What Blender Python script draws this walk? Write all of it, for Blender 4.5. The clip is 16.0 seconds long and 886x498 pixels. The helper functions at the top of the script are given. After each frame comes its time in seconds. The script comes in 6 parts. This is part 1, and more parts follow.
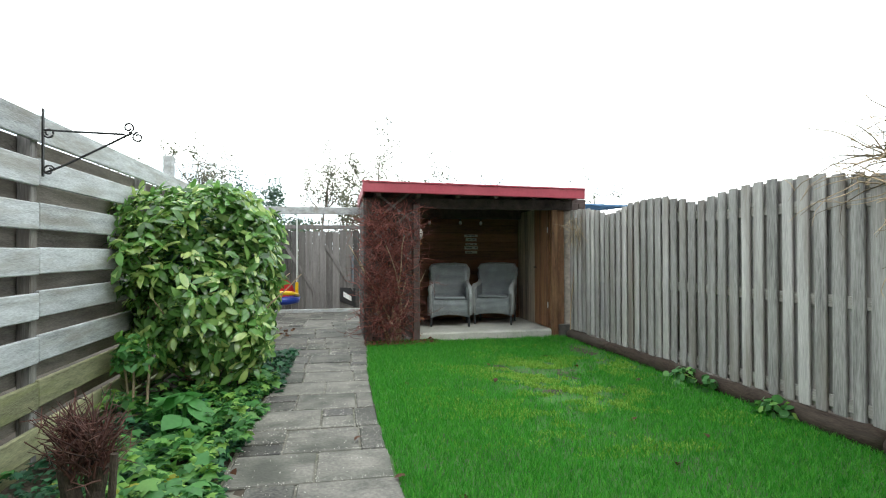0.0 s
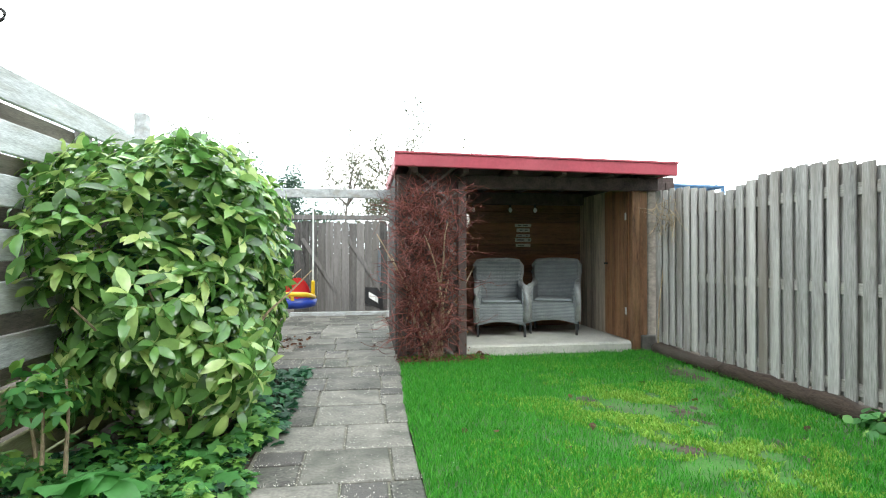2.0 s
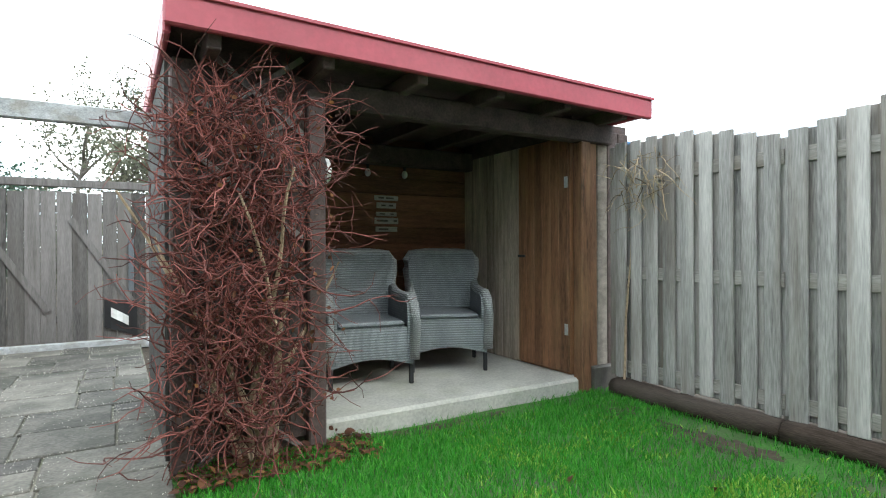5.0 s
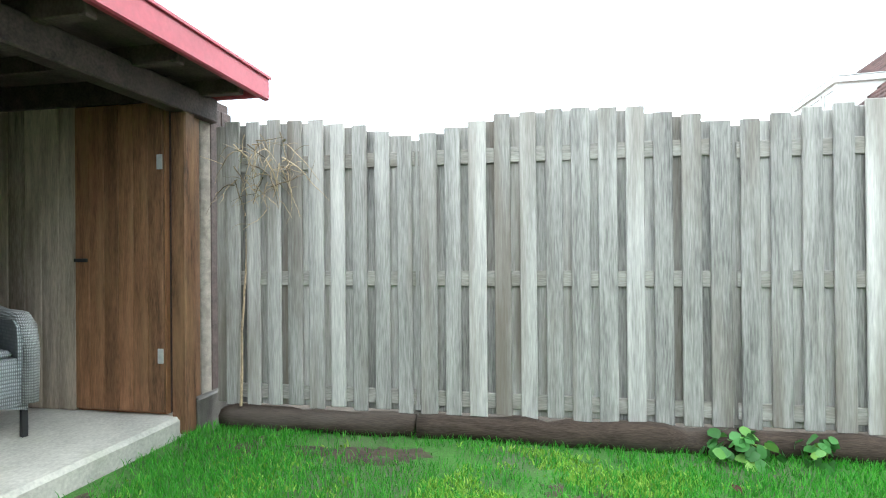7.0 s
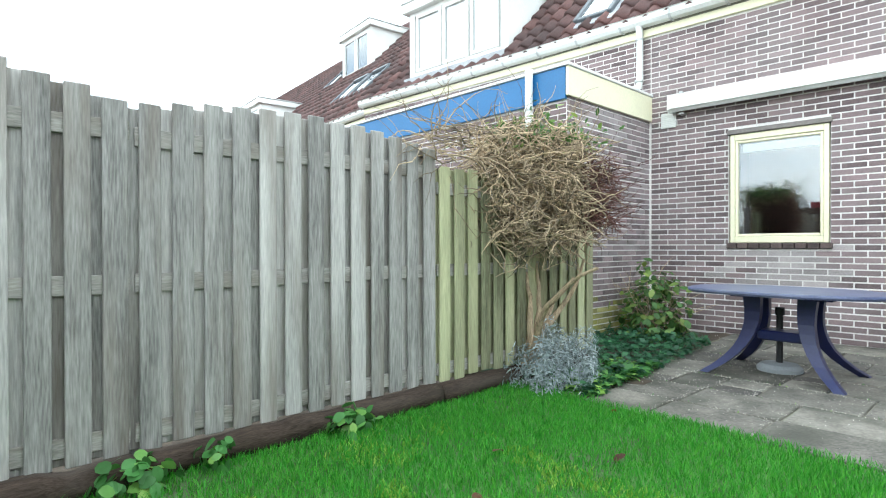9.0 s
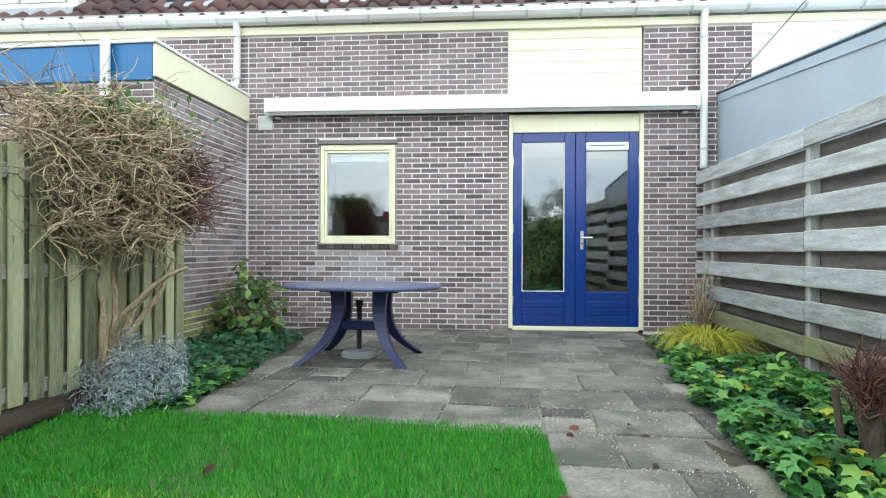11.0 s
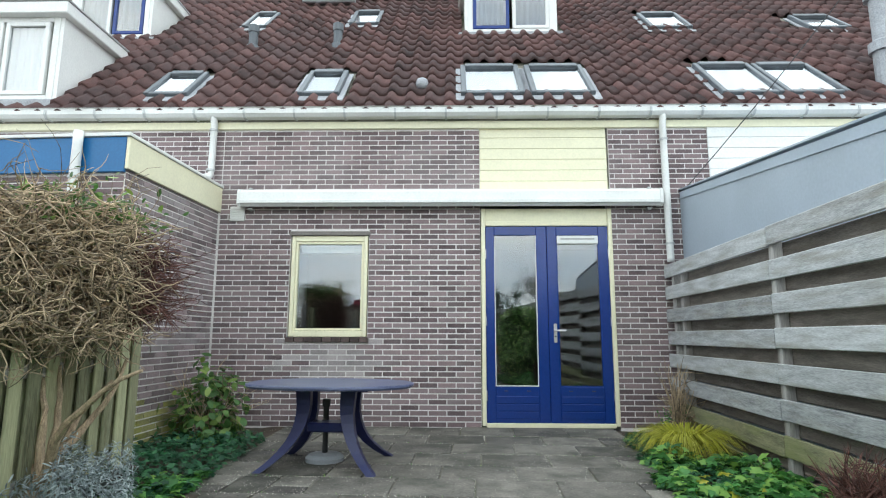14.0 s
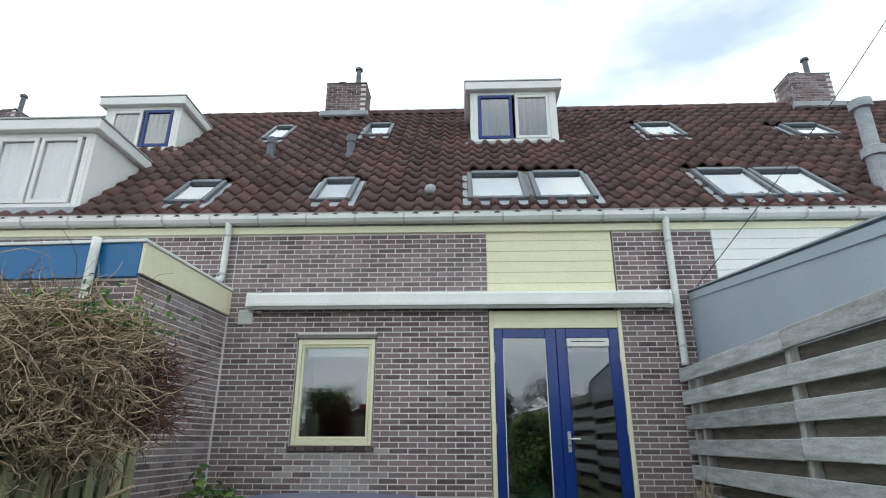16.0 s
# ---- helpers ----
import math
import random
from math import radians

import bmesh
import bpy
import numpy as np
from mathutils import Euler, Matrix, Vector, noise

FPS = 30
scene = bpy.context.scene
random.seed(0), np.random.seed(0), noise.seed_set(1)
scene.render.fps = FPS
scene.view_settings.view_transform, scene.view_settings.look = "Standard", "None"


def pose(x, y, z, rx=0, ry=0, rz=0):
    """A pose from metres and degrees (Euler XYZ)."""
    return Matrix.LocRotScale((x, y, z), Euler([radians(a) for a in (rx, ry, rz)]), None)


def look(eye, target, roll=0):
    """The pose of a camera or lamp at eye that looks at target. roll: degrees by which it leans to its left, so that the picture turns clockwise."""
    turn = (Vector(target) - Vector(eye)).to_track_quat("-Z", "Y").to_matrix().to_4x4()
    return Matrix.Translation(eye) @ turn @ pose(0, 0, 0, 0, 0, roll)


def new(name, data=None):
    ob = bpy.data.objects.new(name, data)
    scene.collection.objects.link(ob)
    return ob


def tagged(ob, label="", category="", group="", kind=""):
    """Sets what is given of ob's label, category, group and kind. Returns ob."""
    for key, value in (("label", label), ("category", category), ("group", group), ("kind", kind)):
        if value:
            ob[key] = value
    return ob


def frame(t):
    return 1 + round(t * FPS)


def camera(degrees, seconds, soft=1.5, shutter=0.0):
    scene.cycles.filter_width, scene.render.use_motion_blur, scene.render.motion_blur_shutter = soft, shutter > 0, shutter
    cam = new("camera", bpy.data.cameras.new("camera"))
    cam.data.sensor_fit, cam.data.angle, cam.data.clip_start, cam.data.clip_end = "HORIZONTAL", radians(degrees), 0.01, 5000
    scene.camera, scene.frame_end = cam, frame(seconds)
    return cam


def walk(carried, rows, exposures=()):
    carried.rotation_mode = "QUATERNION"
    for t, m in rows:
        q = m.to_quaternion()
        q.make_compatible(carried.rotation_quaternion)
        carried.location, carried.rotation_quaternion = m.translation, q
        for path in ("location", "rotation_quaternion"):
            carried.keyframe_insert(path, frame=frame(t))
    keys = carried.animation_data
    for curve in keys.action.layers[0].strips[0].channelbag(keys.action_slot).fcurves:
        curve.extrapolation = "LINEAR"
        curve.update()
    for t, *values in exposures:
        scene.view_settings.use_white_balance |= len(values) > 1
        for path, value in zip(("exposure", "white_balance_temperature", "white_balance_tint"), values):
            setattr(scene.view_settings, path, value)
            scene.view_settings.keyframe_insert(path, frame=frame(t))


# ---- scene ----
cam = camera(77.89, 16.0, soft=1.1)
PATH = [
    (0, (1.636, 1.657, 1.140), (2.002, 3.623, 1.158), -0.19),
    (0.5, (1.636, 1.890, 1.108), (1.971, 3.862, 1.126), -0.12),
    (1, (1.629, 2.262, 1.105), (1.952, 4.236, 1.122), -0.10),
    (1.5, (1.618, 2.728, 1.099), (1.919, 4.705, 1.114), -0.03),
    (2, (1.615, 3.200, 1.072), (1.897, 5.179, 1.085), -0.11),
    (2.5, (1.626, 3.701, 1.044), (1.918, 5.679, 1.060), -0.16),
    (3, (1.638, 4.191, 1.009), (1.963, 6.164, 1.028), -0.24),
    (3.2, (1.651, 4.387, 1.012), (2.036, 6.349, 1.033), -0.44),
    (5.3, (1.752, 6.256, 0.997), (2.942, 7.864, 0.992), -0.17),
    (5.5, (1.765, 6.384, 0.994), (3.075, 7.894, 0.989), -0.19),
    (6, (1.842, 6.646, 0.989), (3.400, 7.900, 0.975), -0.07),
    (6.5, (1.881, 6.817, 1.014), (3.675, 7.702, 0.995), -0.13),
    (7, (1.862, 6.892, 0.978), (3.827, 7.266, 0.984), -0.45),
    (7.5, (1.894, 6.830, 0.977), (3.892, 6.761, 0.989), -0.32),
    (8, (1.945, 6.765, 0.969), (3.878, 6.252, 0.979), -0.05),
    (8.5, (2.054, 6.720, 0.985), (3.798, 5.741, 0.987), 0.11),
    (9, (2.130, 6.624, 0.986), (3.592, 5.259, 0.976), -0.07),
    (9.5, (2.165, 6.582, 0.976), (3.288, 4.927, 0.974), 0.10),
    (10, (2.150, 6.575, 0.990), (2.883, 4.714, 0.981), -0.05),
    (10.2, (2.145, 6.562, 0.984), (2.744, 4.654, 0.978), 0.04),
    (12.3, (2.162, 6.482, 0.927), (2.240, 4.483, 0.936), 0.04),
    (12.5, (2.158, 6.475, 0.926), (2.237, 4.477, 0.941), 0.03),
    (13, (2.165, 6.459, 0.964), (2.262, 4.462, 1.014), 0.12),
    (13.5, (2.169, 6.449, 0.999), (2.294, 4.461, 1.182), 0.11),
    (14, (2.163, 6.463, 1.035), (2.298, 4.492, 1.348), 0.14),
    (14.5, (2.157, 6.467, 1.057), (2.301, 4.515, 1.470), 0.09),
    (15, (2.151, 6.468, 1.066), (2.303, 4.540, 1.574), 0.13),
    (15.5, (2.146, 6.462, 1.068), (2.304, 4.559, 1.663), 0.08),
    (16, (2.150, 6.470, 1.066), (2.311, 4.590, 1.730), 0.14),
]
EXPOSURES = [(0, 0.4, 6450, 2), (1.5, 0.7, 6450, 2), (2.4, 1.05, 6350, 1), (3.2, 1.02, 6300, 1), (5.5, 0.8, 6200, 2), (6.4, 1.25, 6150, 0), (7, 1.43, 6200, 1), (8, 1.32, 6200, 1), (8.5, 1.06, 6150, 1), (9, 0.88, 6150, 0), (10, 0.56, 6200, 0), (12.5, 0.78, 6150, 2), (13.5, 0.45, 6250, 2), (14.5, 0.0, 6250, 2), (16, -0.42, 6250, 2)]
walk(cam, [(t, look(eye, target, roll)) for t, eye, target, roll in PATH], EXPOSURES)

# ---- world and light: bright overcast sky with thin blue gaps ----
SUN_EL, SUN_AZ = 38.0, 150.0
world = bpy.data.worlds.new("sky")
scene.world = world
world.use_nodes = True
wn, wl = world.node_tree.nodes, world.node_tree.links
wn.clear()
w_out = wn.new("ShaderNodeOutputWorld")
w_bg = wn.new("ShaderNodeBackground")
w_sky = wn.new("ShaderNodeTexSky")
w_sky.sky_type = "NISHITA"
w_sky.sun_disc = False
w_sky.sun_elevation, w_sky.sun_rotation = radians(SUN_EL), radians(SUN_AZ)
w_co = wn.new("ShaderNodeTexCoord")
w_map = wn.new("ShaderNodeMapping")
w_map.inputs["Scale"].default_value = (1.0, 1.0, 3.0)
w_noise = wn.new("ShaderNodeTexNoise")
w_noise.inputs["Scale"].default_value = 1.6
w_noise.inputs["Detail"].default_value = 5
w_ramp = wn.new("ShaderNodeValToRGB")
w_ramp.color_ramp.elements[0].position, w_ramp.color_ramp.elements[0].color = 0.38, (0.5, 0.5, 0.5, 1)
w_ramp.color_ramp.elements[1].position, w_ramp.color_ramp.elements[1].color = 0.56, (1, 1, 1, 1)
w_mix = wn.new("ShaderNodeMixRGB")
w_cloud = wn.new("ShaderNodeTexNoise")
w_cloud.inputs["Scale"].default_value = 3.4
w_cloud.inputs["Detail"].default_value = 6
w_tone = wn.new("ShaderNodeValToRGB")
w_tone.color_ramp.elements[0].position, w_tone.color_ramp.elements[0].color = 0.40, (0.60, 0.66, 0.74, 1)
w_tone.color_ramp.elements[1].position, w_tone.color_ramp.elements[1].color = 0.60, (1, 1, 1, 1)
w_gain = wn.new("ShaderNodeMixRGB")
w_gain.blend_type = "MULTIPLY"
w_gain.inputs["Fac"].default_value = 1.0
w_gain.inputs["Color2"].default_value = (17.5, 17.5, 17.5, 1)
wl.new(w_map.outputs["Vector"], w_cloud.inputs["Vector"])
wl.new(w_cloud.outputs["Fac"], w_tone.inputs["Fac"])
wl.new(w_tone.outputs["Color"], w_gain.inputs["Color1"])
wl.new(w_gain.outputs["Color"], w_mix.inputs["Color2"])
w_bg.inputs["Strength"].default_value = 0.15
wl.new(w_co.outputs["Generated"], w_map.inputs["Vector"])
wl.new(w_map.outputs["Vector"], w_noise.inputs["Vector"])
wl.new(w_noise.outputs["Fac"], w_ramp.inputs["Fac"])
wl.new(w_ramp.outputs["Color"], w_mix.inputs["Fac"])
wl.new(w_sky.outputs["Color"], w_mix.inputs["Color1"])
wl.new(w_mix.outputs["Color"], w_bg.inputs["Color"])
wl.new(w_bg.outputs["Background"], w_out.inputs["Surface"])
sun = new("sun", bpy.data.lights.new("sun", "SUN"))
sun.data.energy, sun.data.angle, sun.data.color = 0.7, radians(25), (1.0, 0.96, 0.9)
sun.matrix_world = look((0, 0, 0), (-math.sin(radians(SUN_AZ)) * math.cos(radians(SUN_EL)), -math.cos(radians(SUN_AZ)) * math.cos(radians(SUN_EL)), -math.sin(radians(SUN_EL))))


# ---- materials ----
def material(name, color, rough=0.7, metal=0.0, vary=0.15, scale=6.0, fine=60.0, bump=0.2, stretch=(1, 1, 1), stain=None, stain_amount=0.5, per_object=0.0, per_island=0.0, spec=0.5, stain_scale=1.2):
    """A surface with grain at two scales, stains of a second colour and fine relief."""
    m = bpy.data.materials.new(name)
    m.use_nodes = True
    n, l = m.node_tree.nodes, m.node_tree.links
    p = n["Principled BSDF"]
    p.inputs["Roughness"].default_value, p.inputs["Metallic"].default_value = rough, metal
    p.inputs["Specular IOR Level"].default_value = spec
    co, mp = n.new("ShaderNodeTexCoord"), n.new("ShaderNodeMapping")
    mp.inputs["Scale"].default_value = stretch
    place = co.outputs["Object"]
    if per_object:
        info, far, shift = n.new("ShaderNodeObjectInfo"), n.new("ShaderNodeMath"), n.new("ShaderNodeVectorMath")
        far.operation = "MULTIPLY"
        far.inputs[1].default_value = 37.0
        l.new(info.outputs["Random"], far.inputs[0])
        l.new(place, shift.inputs[0])
        l.new(far.outputs[0], shift.inputs[1])
        place = shift.outputs["Vector"]
    l.new(place, mp.inputs["Vector"])
    big, small = n.new("ShaderNodeTexNoise"), n.new("ShaderNodeTexNoise")
    big.inputs["Scale"].default_value, big.inputs["Detail"].default_value = scale, 4
    small.inputs["Scale"].default_value, small.inputs["Detail"].default_value = fine, 3
    l.new(mp.outputs["Vector"], big.inputs["Vector"])
    l.new(mp.outputs["Vector"], small.inputs["Vector"])
    add = n.new("ShaderNodeMath")
    add.operation = "ADD"
    l.new(big.outputs["Fac"], add.inputs[0])
    l.new(small.outputs["Fac"], add.inputs[1])
    value = add.outputs[0]
    spread = min(vary * 2.3, 0.85)
    for kind, amount in (("o", per_object), ("i", per_island)):
        if amount:
            src = n.new("ShaderNodeObjectInfo" if kind == "o" else "ShaderNodeNewGeometry")
            out = src.outputs["Random"] if kind == "o" else src.outputs["Random Per Island"]
            mul = n.new("ShaderNodeMath")
            mul.operation = "MULTIPLY_ADD"
            mul.inputs[1].default_value, mul.inputs[2].default_value = amount / max(spread, 0.01), -0.5 * amount / max(spread, 0.01)
            l.new(out, mul.inputs[0])
            s = n.new("ShaderNodeMath")
            s.operation = "ADD"
            l.new(value, s.inputs[0])
            l.new(mul.outputs[0], s.inputs[1])
            value = s.outputs[0]
    gain = n.new("ShaderNodeMath")
    gain.operation = "MULTIPLY_ADD"
    gain.inputs[1].default_value, gain.inputs[2].default_value = 2.0 * spread, 1.0 - 2.0 * spread
    l.new(value, gain.inputs[0])
    base = n.new("ShaderNodeMixRGB")
    base.blend_type = "MULTIPLY"
    base.inputs["Fac"].default_value = 1.0
    base.inputs["Color1"].default_value = (*color, 1)
    l.new(gain.outputs[0], base.inputs["Color2"])
    color_out = base.outputs["Color"]
    if stain:
        st = n.new("ShaderNodeTexNoise")
        st.inputs["Scale"].default_value, st.inputs["Detail"].default_value = stain_scale, 6
        l.new(mp.outputs["Vector"], st.inputs["Vector"])
        ramp = n.new("ShaderNodeValToRGB")
        ramp.color_ramp.elements[0].position, ramp.color_ramp.elements[1].position = 0.48, 0.68
        ramp.color_ramp.elements[1].color = (stain_amount,) * 3 + (1,)
        l.new(st.outputs["Fac"], ramp.inputs["Fac"])
        mx = n.new("ShaderNodeMixRGB")
        mx.inputs["Color2"].default_value = (*stain, 1)
        l.new(ramp.outputs["Color"], mx.inputs["Fac"])
        l.new(color_out, mx.inputs["Color1"])
        color_out = mx.outputs["Color"]
    l.new(color_out, p.inputs["Base Color"])
    if bump:
        b = n.new("ShaderNodeBump")
        b.inputs["Strength"].default_value, b.inputs["Distance"].default_value = bump, 0.004
        l.new(small.outputs["Fac"], b.inputs["Height"])
        l.new(b.outputs["Normal"], p.inputs["Normal"])
    return m


def leafy(name, color, vary=0.5, rough=0.45, tint=None, spec=0.5):
    """Foliage: each leaf its own shade between two greens, a little light shines through."""
    m = bpy.data.materials.new(name)
    m.use_nodes = True
    n, l = m.node_tree.nodes, m.node_tree.links
    p = n["Principled BSDF"]
    p.inputs["Roughness"].default_value = rough
    p.inputs["Specular IOR Level"].default_value = spec
    geo = n.new("ShaderNodeNewGeometry")
    ramp = n.new("ShaderNodeValToRGB")
    other = tint or tuple(c * (1 + vary) for c in color)
    ramp.color_ramp.elements[0].color = (*(c * (1 - vary) for c in color), 1)
    ramp.color_ramp.elements[1].color = (*other, 1)
    mid = ramp.color_ramp.elements.new(0.6)
    mid.color = (*color, 1)
    l.new(geo.outputs["Random Per Island"], ramp.inputs["Fac"])
    no = n.new("ShaderNodeTexNoise")
    no.inputs["Scale"].default_value = 35
    co = n.new("ShaderNodeTexCoord")
    l.new(co.outputs["Object"], no.inputs["Vector"])
    mx = n.new("ShaderNodeMixRGB")
    mx.blend_type = "MULTIPLY"
    mx.inputs["Fac"].default_value = 0.35
    l.new(ramp.outputs["Color"], mx.inputs["Color1"])
    l.new(no.outputs["Fac"], mx.inputs["Color2"])
    l.new(mx.outputs["Color"], p.inputs["Base Color"])
    tr = n.new("ShaderNodeBsdfTranslucent")
    l.new(mx.outputs["Color"], tr.inputs["Color"])
    ms = n.new("ShaderNodeMixShader")
    ms.inputs["Fac"].default_value = 0.35
    l.new(p.outputs[0], ms.inputs[1])
    l.new(tr.outputs[0], ms.inputs[2])
    l.new(ms.outputs[0], n["Material Output"].inputs["Surface"])
    return m


def glass(name, ior=1.9, tint=(0.9, 0.95, 0.95)):
    m = bpy.data.materials.new(name)
    m.use_nodes = True
    p = m.node_tree.nodes["Principled BSDF"]
    p.inputs["Base Color"].default_value = (*tint, 1)
    p.inputs["Roughness"].default_value, p.inputs["IOR"].default_value = 0.0, ior
    p.inputs["Transmission Weight"].default_value = 1.0
    return m


def woven(name, color, dark, pitch):
    """Flat wicker strands over and under, as relief and colour."""
    m = material(name, color, 0.55, vary=0.2, scale=9, fine=90, bump=0.0)
    n, l = m.node_tree.nodes, m.node_tree.links
    p = n["Principled BSDF"]
    co = n.new("ShaderNodeTexCoord")
    waves = []
    for direction in ("Z", "X"):
        w = n.new("ShaderNodeTexWave")
        w.bands_direction = direction
        w.inputs["Scale"].default_value = pitch * 0.4 if direction == "Z" else pitch * 0.9
        w.inputs["Distortion"].default_value = 0.6
        l.new(co.outputs["Object"], w.inputs["Vector"])
        waves.append(w)
    mul = n.new("ShaderNodeMath")
    mul.operation = "MULTIPLY"
    l.new(waves[0].outputs["Fac"], mul.inputs[0])
    l.new(waves[1].outputs["Fac"], mul.inputs[1])
    mx = n.new("ShaderNodeMixRGB")
    mx.inputs["Color1"].default_value = (*dark, 1)
    old = p.inputs["Base Color"].links[0].from_socket
    l.new(old, mx.inputs["Color2"])
    pw = n.new("ShaderNodeMath")
    pw.operation = "POWER"
    pw.inputs[1].default_value = 0.45
    l.new(mul.outputs[0], pw.inputs[0])
    l.new(pw.outputs[0], mx.inputs["Fac"])
    l.new(mx.outputs["Color"], p.inputs["Base Color"])
    b = n.new("ShaderNodeBump")
    b.inputs["Strength"].default_value, b.inputs["Distance"].default_value = 0.8, 0.006
    l.new(mul.outputs[0], b.inputs["Height"])
    l.new(b.outputs["Normal"], p.inputs["Normal"])
    return m


BRICK = material("brick", (0.182, 0.132, 0.135), 0.85, vary=0.16, scale=5, fine=55, bump=0.5, per_object=0.42, per_island=0.0, stain=(0.30, 0.26, 0.26), stain_amount=0.4, stain_scale=0.9)
BRICK_REST = material("brick_joined", (0.182, 0.132, 0.135), 0.85, vary=0.16, scale=5, fine=55, bump=0.5, per_island=0.42, stain=(0.30, 0.26, 0.26), stain_amount=0.4, stain_scale=0.9)
BRICK_FADED = material("faded_brick", (0.225, 0.172, 0.178), 0.9, vary=0.18, scale=5, fine=55, bump=0.5, per_object=0.40, stain=(0.36, 0.33, 0.335), stain_amount=0.75, stain_scale=0.8)
BRICK_FADED_REST = material("faded_brick_joined", (0.225, 0.172, 0.178), 0.9, vary=0.18, scale=5, fine=55, bump=0.5, per_island=0.40, stain=(0.36, 0.33, 0.335), stain_amount=0.75, stain_scale=0.8)
BRICK_BLOOM = material("lime_bloomed_brick", (0.33, 0.29, 0.29), 0.95, vary=0.16, scale=5, fine=55, bump=0.5, per_island=0.25)
BRICK_MOSS = material("mossy_brick", (0.27, 0.25, 0.10), 0.95, vary=0.25, scale=6, fine=55, bump=0.7, per_island=0.4, stain=(0.34, 0.33, 0.06), stain_amount=0.7, stain_scale=4)
MORTAR = material("mortar", (0.72, 0.69, 0.67), 0.95, vary=0.12, scale=3, fine=70, bump=0.4, stain=(0.55, 0.52, 0.50), stain_amount=0.5)
CREAM = material("cream_paint", (0.80, 0.76, 0.55), 0.45, vary=0.05, scale=2, fine=40, bump=0.05, stain=(0.66, 0.62, 0.45), stain_amount=0.25)
WHITE = material("white_paint", (0.80, 0.80, 0.78), 0.4, vary=0.05, scale=2, fine=40, bump=0.05, stain=(0.62, 0.62, 0.58), stain_amount=0.3)
OFFWHITE = material("white_plastic", (0.74, 0.74, 0.72), 0.45, vary=0.06, scale=3, fine=40, bump=0.04, stain=(0.5, 0.5, 0.47), stain_amount=0.35)
ZINC = material("zinc", (0.52, 0.53, 0.53), 0.5, metal=0.25, vary=0.12, scale=3, fine=40, bump=0.08, stain=(0.40, 0.40, 0.38), stain_amount=0.4)
BLUE = material("blue_gloss_paint", (0.009, 0.036, 0.20), 0.22, vary=0.08, scale=2, fine=50, bump=0.04)
SKYBLUE = material("blue_fascia_paint", (0.010, 0.13, 0.33), 0.4, vary=0.08, scale=2, fine=50, bump=0.04)
TABLEBLUE = material("blue_plastic", (0.014, 0.019, 0.085), 0.35, vary=0.10, scale=5, fine=60, bump=0.08, stain=(0.035, 0.04, 0.10), stain_amount=0.4)
TABLETOP = material("table_top_plastic", (0.085, 0.10, 0.19), 0.28, vary=0.15, scale=6, fine=60, bump=0.1, stain=(0.24, 0.25, 0.29), stain_amount=0.5)
GREYWALL = material("grey_blue_panel", (0.40, 0.46, 0.53), 0.5, vary=0.05, scale=1.5, fine=40, bump=0.05, stain=(0.34, 0.39, 0.44), stain_amount=0.3)
TILE = material("roof_tile", (0.088, 0.042, 0.038), 0.7, vary=0.25, scale=5, fine=60, bump=0.4, per_object=0.5, stain=(0.07, 0.045, 0.045), stain_amount=0.6)
TILE_REST = material("roof_tile_joined", (0.088, 0.042, 0.038), 0.7, vary=0.25, scale=5, fine=60, bump=0.4, per_island=0.5, stain=(0.07, 0.045, 0.045), stain_amount=0.6)
MOSSCAP = material("mossy_chimney_cap", (0.10, 0.10, 0.055), 0.95, vary=0.3, scale=5, fine=50, bump=0.5, stain=(0.05, 0.05, 0.04), stain_amount=0.6)
LEAD = material("lead_flashing", (0.36, 0.37, 0.39), 0.6, metal=0.3, vary=0.2, scale=4, fine=50, bump=0.2)
DARKFRAME = material("dark_grey_frame", (0.11, 0.125, 0.14), 0.45, vary=0.1, bump=0.05)
BLACK = material("black_plastic", (0.02, 0.02, 0.022), 0.5, vary=0.1, bump=0.05)
STEEL = material("brushed_steel", (0.62, 0.62, 0.60), 0.3, metal=0.9, vary=0.08, bump=0.05)
IRON = material("wrought_iron", (0.035, 0.034, 0.034), 0.6, metal=0.3, vary=0.2, bump=0.2)
# dark base colour carries the dimness of rooms behind glass
ROOM = material("unlit_room_tone", (0.10, 0.095, 0.085), 0.9, vary=0.1, bump=0.05)
CURTAIN = material("white_curtain", (0.72, 0.72, 0.70), 0.9, vary=0.15, scale=4, fine=40, stretch=(12, 12, 0.6), bump=0.1)
GREYWOOD = material("weathered_grey_plank", (0.44, 0.45, 0.455), 0.85, vary=0.24, scale=3, fine=22, stretch=(6, 1.2, 9), bump=0.5, per_object=0.22, stain=(0.25, 0.225, 0.18), stain_amount=0.6, stain_scale=1.6)
# browner copy of the plank wood, darkened to hold shade in its colour
REARWOOD = material("shade_toned_brown_plank", (0.20, 0.175, 0.150), 0.9, vary=0.26, scale=3, fine=22, stretch=(6, 1.2, 9), bump=0.5, per_object=0.35, stain=(0.11, 0.090, 0.070), stain_amount=0.6, stain_scale=1.6)
GREENWOOD = material("mossy_plank", (0.31, 0.30, 0.17), 0.85, vary=0.24, scale=3, fine=22, stretch=(6, 1.2, 9), bump=0.5, per_object=0.3, stain=(0.22, 0.24, 0.09), stain_amount=0.7, stain_scale=1.6)
FENCEWOOD = material("weathered_fence_board", (0.352, 0.336, 0.320), 0.9, vary=0.26, scale=2.0, fine=18, stretch=(8, 8, 0.7), bump=0.6, per_object=0.36, stain=(0.165, 0.135, 0.110), stain_amount=0.85, stain_scale=0.75)
